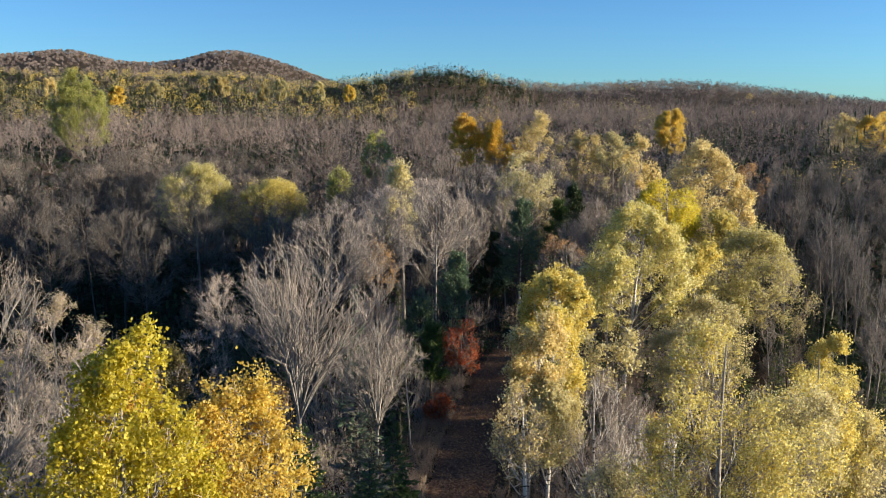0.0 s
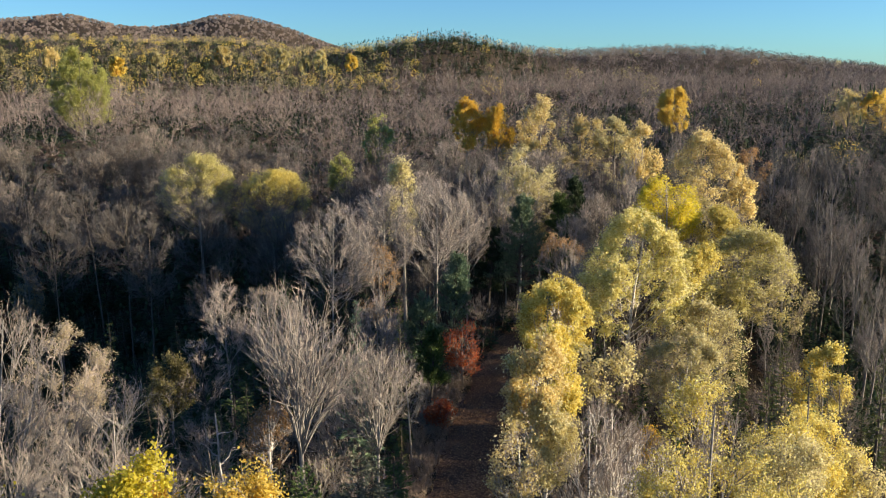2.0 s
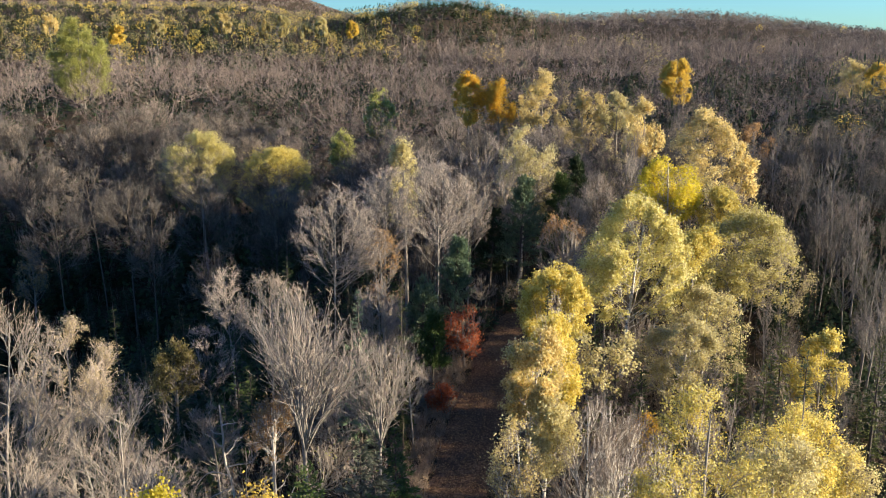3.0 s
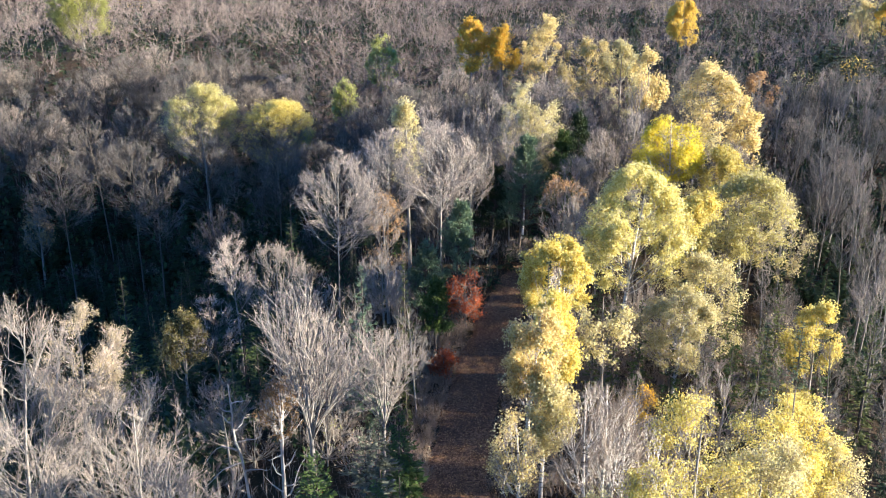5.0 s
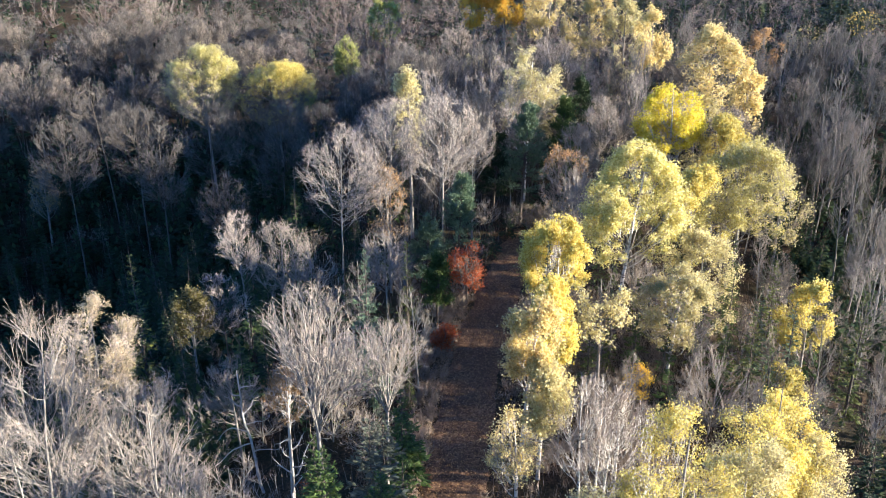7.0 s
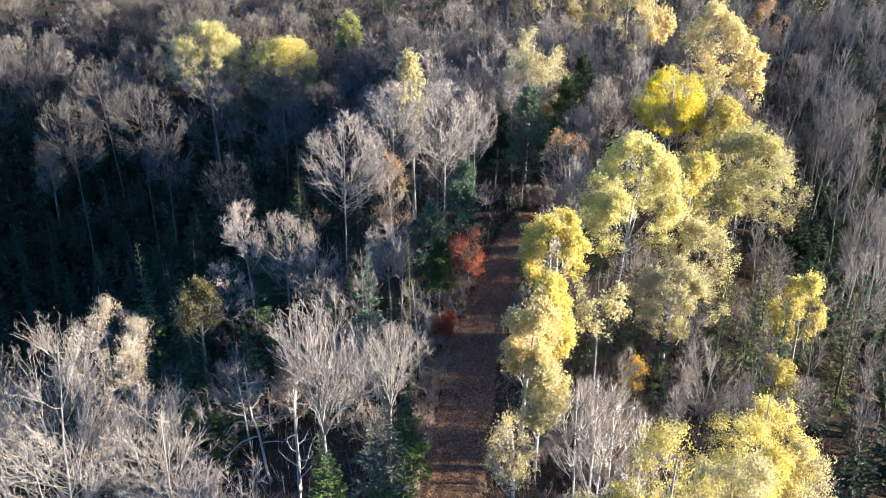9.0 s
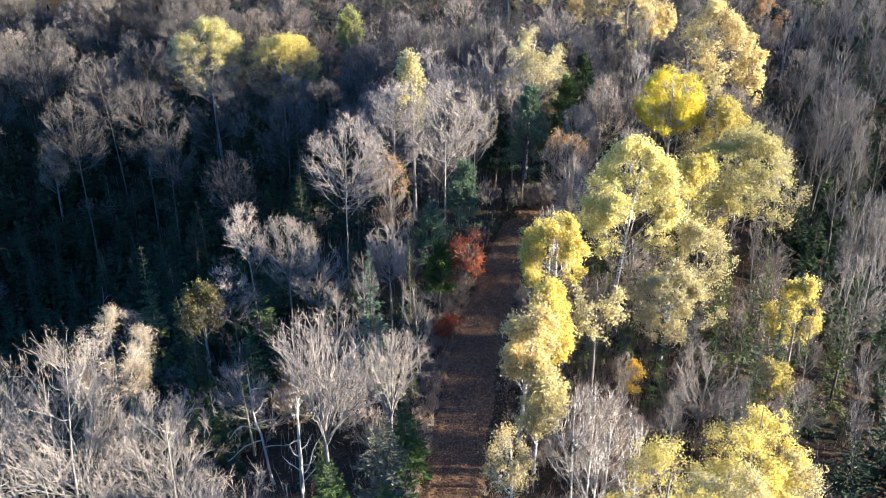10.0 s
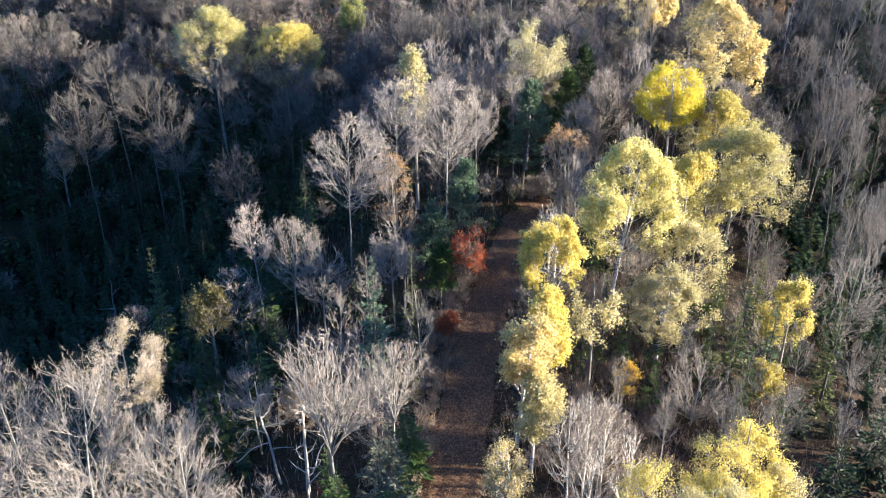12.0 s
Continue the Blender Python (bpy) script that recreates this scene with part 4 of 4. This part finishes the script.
LABELS = {
    "bare": ("bare grey maple in dense leafless woods", "tree", "bare trees"),
    "slim": ("slim bare birch leaning in dense woods", "tree", "bare trees"),
    "pale": ("thin pale yellow birch in grey woods", "tree", "autumn trees"),
    "spruce": ("dark green spruce among bare trees", "conifer", "evergreens"),
    "dark": ("dark spruce in the shaded hollow", "conifer", "evergreens"),
    "shrub": ("bare brushy undergrowth shrub on leaf litter", "shrub", "undergrowth"),
}
USED = set()


def plant(kind, x, y, scale):
    k = R.integers(0, len(PROTO[kind]))
    ob = PROTO[kind][k]
    m = pose(x, y, float(height(x, y)), R.normal(0, 2), R.normal(0, 2), R.uniform(0, 360)) @ Matrix.Scale(scale, 4)
    if (kind, k) in USED:
        ob = copy_thing(ob, m)
    else:
        USED.add((kind, k))
    ob.matrix_basis = m
    tagged(ob, *LABELS[kind])


def lane(y):
    """Lanes of open growth, through which the low sun reaches the track."""
    return np.any([(y > a) & (y < b) for a, b in ((39.0, 42.6), (45.6, 50.0), (55.5, 60.5), (72.0, 78.0))], axis=0)


hx = np.array(HEROES)
cells = [(x, y) for y in np.arange(20, 151, 3.1) for x in np.arange(-90, 110, 3.1)]
for cx, cy in cells:
    x, y = cx + R.uniform(-1.4, 1.4), cy + R.uniform(-1.4, 1.4)
    u, sc = R.uniform(), R.uniform(0.85, 1.15)
    beyond = np.hypot(x, y) > 114
    if x < -0.6 * y - 8 or x > 0.54 * y + 8 or np.hypot(x, y) > (150 if x < -0.17 * y or x > 0.26 * y else 114):
        continue
    side = x - float(track_x(y))
    if abs(side) < 3.0 and y < 81.5:
        continue
    gap = np.min(np.hypot(hx[:, 0] - x, hx[:, 1] - y) - hx[:, 2] * 0.36)
    hollow = bell(x, -36, 20) * bell(y, 68, 26)
    if 2.5 < side < 34 and lane(y + 0.05 * side):
        if u < 0.3 and gap > 0.3:
            plant("slim", x, y, sc * 0.6)
        elif side > 14 and u < 0.62:
            plant("spruce", x, y, sc * 0.021 * side)
        elif side > 4:
            plant("shrub", x, y, sc * min(1.2, 0.06 * side))
        continue
    if -13.5 < x < -6.5 and 33.5 < y < 44:
        continue
    if gap < 0.6:
        if gap > -1.0 and y < 75:
            plant("shrub", x, y, sc * 0.7)
        continue
    # low growth before the trees that stand out; tall woods elsewhere
    if y < 50 and -24 < x < 30:
        if x > 0:
            kind = "spruce" if u < (0.12 if y > 38 else 0.3) else "slim" if u < 0.5 else "shrub"
            plant(kind, x, y, sc * (0.5 if kind == "spruce" else 0.62 if kind == "slim" else 1.3))
        else:
            plant("spruce" if u < 0.25 else "shrub" if u < 0.85 else "slim", x, y, sc * (0.5 if u < 0.25 else 1.1 if u < 0.85 else 0.6))
        continue
    if x > 28.5 and y < 66:
        kind = "slim" if u < 0.15 else "dark" if u < 0.4 else "shrub"
        plant(kind, x, y, sc * (0.5 if kind == "slim" else 0.42 if kind == "dark" else 1.1))
        continue
    # dark spruces added here deepen the hollow's shade
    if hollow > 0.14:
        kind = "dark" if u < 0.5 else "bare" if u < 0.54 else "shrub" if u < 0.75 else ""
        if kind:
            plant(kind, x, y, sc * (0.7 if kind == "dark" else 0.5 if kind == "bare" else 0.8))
        continue
    if 12 < x < 33 and y < 82:
        kind = "spruce" if u < 0.34 else "shrub" if u < 0.72 else "slim"
        plant(kind, x, y, sc * (0.56 if kind == "spruce" else 1.5 if kind == "shrub" else 0.62))
        continue
    if -15 < x < 3 and 49 < y < 79:
        kind = "slim" if u < 0.36 else "bare" if u < 0.52 else "dark" if u < 0.72 else "shrub"
        plant(kind, x, y, sc * (0.72 if kind == "slim" else 0.62 if kind == "bare" else 0.6 if kind == "dark" else 1.7))
        continue
    tall = (0.87 if -14 < x < 16 else 0.82) + 0.25 * float(smooth(60, 110, y))
    if x < -34 and y < (128 if x < -42 else 113):
        kind = "bare" if u < 0.3 else "dark" if u < 0.5 else "shrub" if u < 0.6 else ""
        if kind:
            plant(kind, x, y, sc * (0.62 if kind == "bare" else 0.64 if kind == "dark" else 1.4))
        continue
    if x < -8 and y > 76:
        kind = "bare" if u < 0.34 else "dark" if u < 0.5 else "shrub" if u < 0.66 else ""
        if not kind or beyond and kind != "bare":
            continue
        plant(kind, x, y, sc * (tall * 0.82 if kind == "bare" else 0.6 if kind == "dark" else 1.5))
        continue
    if abs(side) < 6.5 and y < 92:
        plant("shrub" if u < 0.6 else "slim" if u < 0.8 else "spruce", x, y, sc * (1.2 if u < 0.6 else 0.7))
        continue
    if x > 32 and (y < 96 or x > 0.26 * y):
        kind = "slim" if u < 0.42 else "bare" if u < 0.5 else "spruce" if u < 0.62 else "dark" if u < 0.8 else ""
        if not kind:
            continue
        plant(kind, x, y, sc * (1.05 if kind == "slim" else 0.75 if kind == "bare" else 0.95 if kind == "spruce" else 1.0))
        continue
    if x > 20:
        kind = "slim" if u < 0.46 else "bare" if u < 0.6 else "spruce" if u < 0.88 else "pale"
    else:
        kind = "bare" if u < 0.42 else "slim" if u < 0.52 else "shrub" if u < 0.6 else "dark" if u < 0.975 else "pale"
    plant(kind, x, y, sc * tall * (1.3 if kind == "shrub" else 0.9 if kind == "spruce" else 0.55 if kind == "dark" else 1.0))

for y in (82.2, 82.8, 83.4, 84.0, 84.6):      # brush that closes the track where it bends away
    for side in (-2.0, -0.9, 0.3, 1.4, 2.3):
        plant("shrub", float(track_x(y)) + side + R.uniform(-0.4, 0.4), y, R.uniform(0.5, 0.85))

# ---- woods too far to count ----
def scatter(rng, r0, r1, step, spread=0.6):
    """Places in a fan ahead, about one for each step by step metres."""
    n = int(spread * (r1 * r1 - r0 * r0) / (step * step))
    r = np.sqrt(rng.uniform(r0 * r0, r1 * r1, n))
    a = rng.uniform(-spread, spread, n)
    return r * np.sin(a), r * np.cos(a), a


def woods_bare(rng, x, y, H, detail, width):
    """Leafless trees with lean heads of limbs, branches and twigs, from six patterns turned and scaled."""
    base = np.stack([x, y, height(x, y)], 1)
    which = rng.integers(0, 6, len(x))
    turn = rng.uniform(0, 6.283, len(x))
    wide = rng.uniform(0.85, 1.2, len(x))
    ps, ds, ws = [base], [np.stack([rng.normal(0, 0.4, len(x)), rng.normal(0, 0.4, len(x)), H * 0.85], 1)], [np.full(len(x), width * 1.1)]
    for k in range(6):
        t = np.random.default_rng(700 + k)
        p0, d0, w0 = broad_skeleton(t, 1.0, t.uniform(0.75, 0.95), t.uniform(0.56, 0.70), *detail, 0.05, 0.01, 0.0, t.uniform(0.05, 0.3), lump=0.2)["lines"]
        sel = np.flatnonzero(which == k)
        c, sn = np.cos(turn[sel])[:, None], np.sin(turn[sel])[:, None]
        g = (H[sel] * wide[sel])[:, None]
        for src, dst, move in ((p0, ps, True), (d0, ds, False)):
            v = np.stack([(src[None, :, 0] * c - src[None, :, 1] * sn) * g, (src[None, :, 0] * sn + src[None, :, 1] * c) * g, src[None, :, 2] * H[sel][:, None]], -1)
            dst.append((v + (base[sel][:, None] if move else 0)).reshape(-1, 3))
        ws.append(np.tile(w0 * width, len(sel)))
    return blades(np.concatenate(ps), np.concatenate(ds), np.concatenate(ws))


def woods_leafy(rng, x, y, H, m, size):
    n = len(x)
    base = np.stack([x, y, height(x, y)], 1)
    i = np.repeat(np.arange(n), m)
    k = len(i)
    q = sphere_dirs(rng, k, -0.8) * rng.uniform(0.5, 1.0, (k, 1)) ** 0.5
    p = base[i] + np.stack([q[:, 0] * 0.34 * H[i], q[:, 1] * 0.34 * H[i], (0.66 + 0.32 * q[:, 2]) * H[i]], 1)
    d = unit(rng.normal(0, 1, (k, 3))) * size * rng.uniform(0.6, 1.3, (k, 1))
    return blades(p, d, np.full(k, size * 0.35))


def woods_conifer(rng, x, y, H, m):
    n = len(x)
    base = np.stack([x, y, height(x, y)], 1)
    i = np.repeat(np.arange(n), m)
    k = len(i)
    rel = 1 - np.sqrt(rng.uniform(0, 0.9, k))
    az = rng.uniform(0, 6.283, k)
    p = base[i] + np.stack([np.zeros(k), np.zeros(k), (0.08 + 0.9 * rel) * H[i]], 1)
    ln = (0.21 * (1.04 - rel) * rng.uniform(0.7, 1.15, k) * H[i])[:, None]
    d = np.stack([np.cos(az), np.sin(az), -0.45 + 0.7 * rel], 1) * ln
    s = np.stack([-np.sin(az), np.cos(az), np.zeros(k)], 1) * (ln * 0.3 + 0.12)
    tips = kites(base + UP * (H * 0.85)[:, None], UP * (H * 0.17)[:, None], np.stack([np.full(n, 0.2), np.zeros(n), np.zeros(n)], 1))
    return merge(kites(p, d, s, 0.25), tips)


def woods(name, builds, material, label):
    ob = new(name, mesh_of(name, merge(*builds), material))
    tagged(ob, label, "woods", kind="stuff")


F = np.random.default_rng(900)
bares, russets, yellows, golds, conifers_far = [], [], [], [], []
for r0, r1, step, m_b, w_b, m_l, size, m_c in ((113, 160, 5.6, (13, 60, 460), 0.016, 320, 0.22, 100), (160, 240, 6.2, (10, 36, 200), 0.023, 240, 0.3, 70), (240, 400, 6.4, (8, 16, 60), 0.034, 150, 0.42, 60),
                                               (400, 700, 6.6, (5, 8, 4), 0.075, 90, 0.55, 42), (700, 1050, 7.2, None, 1.0, 50, 0.8, 30), (1050, 1750, 10.0, None, 1.7, 20, 1.5, 14)):
    x, y, a = scatter(F, r0, r1, step)
    r = np.hypot(x, y)
    near = np.min(np.hypot(x[:, None] - hx[None, :, 0], y[:, None] - hx[None, :, 1]) - hx[None, :, 2] * 0.22, axis=1)
    ok = (near > 1.0) & ~((r < 150) & ((x < -0.17 * y) | (x > 0.26 * y)))
    x, y, a, r = x[ok], y[ok], a[ok], r[ok]
    n = len(x)
    px = x / y
    # evergreens and colour on the slopes to one side and on the middle hump, bare woods elsewhere
    slope = smooth(330, 420, r) * (1 - smooth(-0.12, 0.0, px)) * (1 - smooth(950, 1150, r))
    hump = smooth(430, 560, r) * bell(px, 0.02, 0.1)
    edge = smooth(0.33, 0.45, px) * (1 - smooth(260, 420, r))
    patch = np.array([noise.noise((float(p) / 60, float(q) / 60, 3.0)) for p, q in zip(x, y)])
    p_con = np.clip(0.012 + 0.62 * slope + 0.85 * hump + 0.35 * edge + 0.6 * patch * np.maximum(slope, np.maximum(hump, 0.25)), 0.01, 0.9)
    spots = np.array([noise.noise((float(p) / 24, float(q) / 24, 9.0)) for p, q in zip(x, y)])
    p_yel = np.clip(0.005 + 0.19 * slope + 0.5 * slope * spots + 0.03 * hump + 0.03 * edge, 0, 1) * (1 - 0.5 * smooth(900, 1000, r))
    u = F.uniform(0, 1, n)
    before = bell(px, 0.345, 0.07) * (1 - smooth(186, 200, r))
    H = F.uniform(7.5, 14.5, n) * (1 - 0.12 * before) * (1 - 0.5 * smooth(840, 960, r) * smooth(0.02, 0.1, px)) * (1 - 0.3 * smooth(380, 750, r) - 0.28 * smooth(980, 1150, r))
    con = u < p_con
    yel = (u >= p_con) & (u < p_con + p_yel)
    rest = ~con & ~yel
    conifers_far.append(woods_conifer(F, x[con], y[con], H[con] * 1.05, m_c))
    g = yel & (F.uniform(0, 1, n) < 0.3)
    yel &= ~g
    yellows.append(woods_leafy(F, x[yel], y[yel], H[yel], m_l, size))
    golds.append(woods_leafy(F, x[g], y[g], H[g], m_l, size))
    bz = rest & (F.uniform(0, 1, n) < 0.3)
    rest &= ~bz
    for many, place in ((rest, bares), (bz, russets)):
        place.append(woods_bare(F, x[many], y[many], H[many], m_b, w_b) if m_b else woods_leafy(F, x[many], y[many], H[many], 24, w_b))
x, y, a = scatter(F, 118, 260, 9.0)
ok = (np.min(np.hypot(x[:, None] - hx[None, :, 0], y[:, None] - hx[None, :, 1]), axis=1) > 3.0) & (x > 0.2 * y) & ((np.hypot(x, y) > 150) | (x < 0.26 * y))
conifers_far.append(woods_conifer(F, x[ok], y[ok], F.uniform(6.5, 12.0, int(ok.sum())), 110))
x, y, a = scatter(F, 112, 230, 7.0)
ok = (np.min(np.hypot(x[:, None] - hx[None, :, 0], y[:, None] - hx[None, :, 1]), axis=1) > 2.5) & (x > 0.17 * y) & ((np.hypot(x, y) > 150) | (x < 0.26 * y))
bares.append(woods_bare(F, x[ok], y[ok], F.uniform(5.5, 10.5, int(ok.sum())), (9, 26, 90), 0.02))
# low near-black conifers, added so the gaps under bare woods read as shade
x, y, a = scatter(F, 113, 330, 3.2)
ok = np.min(np.hypot(x[:, None] - hx[None, :, 0], y[:, None] - hx[None, :, 1]), axis=1) > 1.5
x, y = x[ok], y[ok]
conifers_low = [woods_conifer(F, x, y, F.uniform(3.2, 6.4, len(x)), 15)]
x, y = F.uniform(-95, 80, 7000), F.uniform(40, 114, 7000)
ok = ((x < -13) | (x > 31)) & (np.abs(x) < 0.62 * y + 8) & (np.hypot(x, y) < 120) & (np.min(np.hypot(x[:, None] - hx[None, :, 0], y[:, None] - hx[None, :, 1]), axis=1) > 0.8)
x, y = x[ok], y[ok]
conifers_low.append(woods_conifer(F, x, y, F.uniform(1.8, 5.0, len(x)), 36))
woods("conifer_understory", conifers_low, SPRUCE, "low dark conifers added to darken shaded gaps beneath leafless woods")
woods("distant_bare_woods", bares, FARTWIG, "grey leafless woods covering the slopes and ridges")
woods("distant_brown_woods", russets, FARBROWN, "brown leafless trees mixed through distant woods")
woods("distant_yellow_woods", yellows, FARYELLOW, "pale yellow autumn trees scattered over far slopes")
woods("distant_golden_woods", golds, GOLD, "golden autumn trees scattered over far slopes")
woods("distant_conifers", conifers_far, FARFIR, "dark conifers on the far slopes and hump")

# ---- litter, brush and saplings on the floor ----
L = np.random.default_rng(950)
n = 14000
y = L.uniform(24, 86, n)
x = track_x(y) + L.normal(0, 2.1, n)
p = np.stack([x, y, height(x, y) + 0.1 + L.uniform(0.0, 0.04, n)], 1)
d = unit(L.normal(0, 1, (n, 3)) * np.array((1, 1, 0.25))) * L.uniform(0.06, 0.13, (n, 1))
s = unit(np.cross(d, UP + L.normal(0, 0.4, (n, 3)))) * 0.035
ob = new("fallen_leaves", mesh_of("fallen_leaves", kites(p, d, s, 0.3), RUSSET))
tagged(ob, "dry russet leaves fallen over the track", "leaves", kind="stuff")

n = 24000
y = np.sqrt(L.uniform(24 ** 2, 125 ** 2, n))
x = L.uniform(-0.56, 0.62, n) * y
ok = (np.abs(x - track_x(y)) > 2.3) & ((x < track_x(y) + 20) | (L.uniform(0, 1, n) < 0.3))
x, y = x[ok], y[ok]
n = len(x)
p = np.stack([x, y, height(x, y) - 0.05], 1)
d = np.stack([L.normal(0, 0.3, n), L.normal(0, 0.3, n), L.uniform(0.4, 2.4, n)], 1)
p2, d2 = [], []
for k in range(2500):
    ty0 = L.uniform(25, 66)
    tx0 = float(track_x(ty0)) + 2.0 + abs(L.normal(0, 9)) if k < 1900 else float(track_x(ty0)) - 1.9 - abs(L.normal(0, 1.5))
    if tx0 > float(track_x(ty0)) and lane(ty0 + 0.05 * (tx0 - float(track_x(ty0)))) and k % 9 and tx0 < float(track_x(ty0)) + 7:
        continue
    m = 22
    p2.append(np.array((tx0, ty0, float(height(tx0, ty0)) - 0.05)) + L.normal(0, 0.12, (m, 3)) * np.array((1, 1, 0)))
    d2.append(unit(L.normal(0, 0.33, (m, 3)) * np.array((1, 1, 0)) + UP) * L.uniform(0.3, 1.1 if tx0 < 9 else 2.0, (m, 1)))
p2, d2 = np.concatenate(p2), np.concatenate(d2)
side_twig = p2 + d2 * L.uniform(0.4, 0.8, (len(p2), 1))
d3 = unit(d2 + L.normal(0, 0.7, d2.shape)) * L.uniform(0.25, 0.7, (len(p2), 1))
ob = new("thicket", mesh_of("thicket", merge(blades(p2, d2, np.full(len(p2), 0.013)), blades(side_twig, d3, np.full(len(p2), 0.008))), BRUSH))
tagged(ob, "dense pale brush and saplings beside the track", "undergrowth", kind="stuff")
ob = new("brush", mesh_of("brush", blades(p, d, np.full(n, 0.016)), BROWNTWIG))
tagged(ob, "thin brown saplings and brush over leaf litter", "undergrowth", kind="stuff")
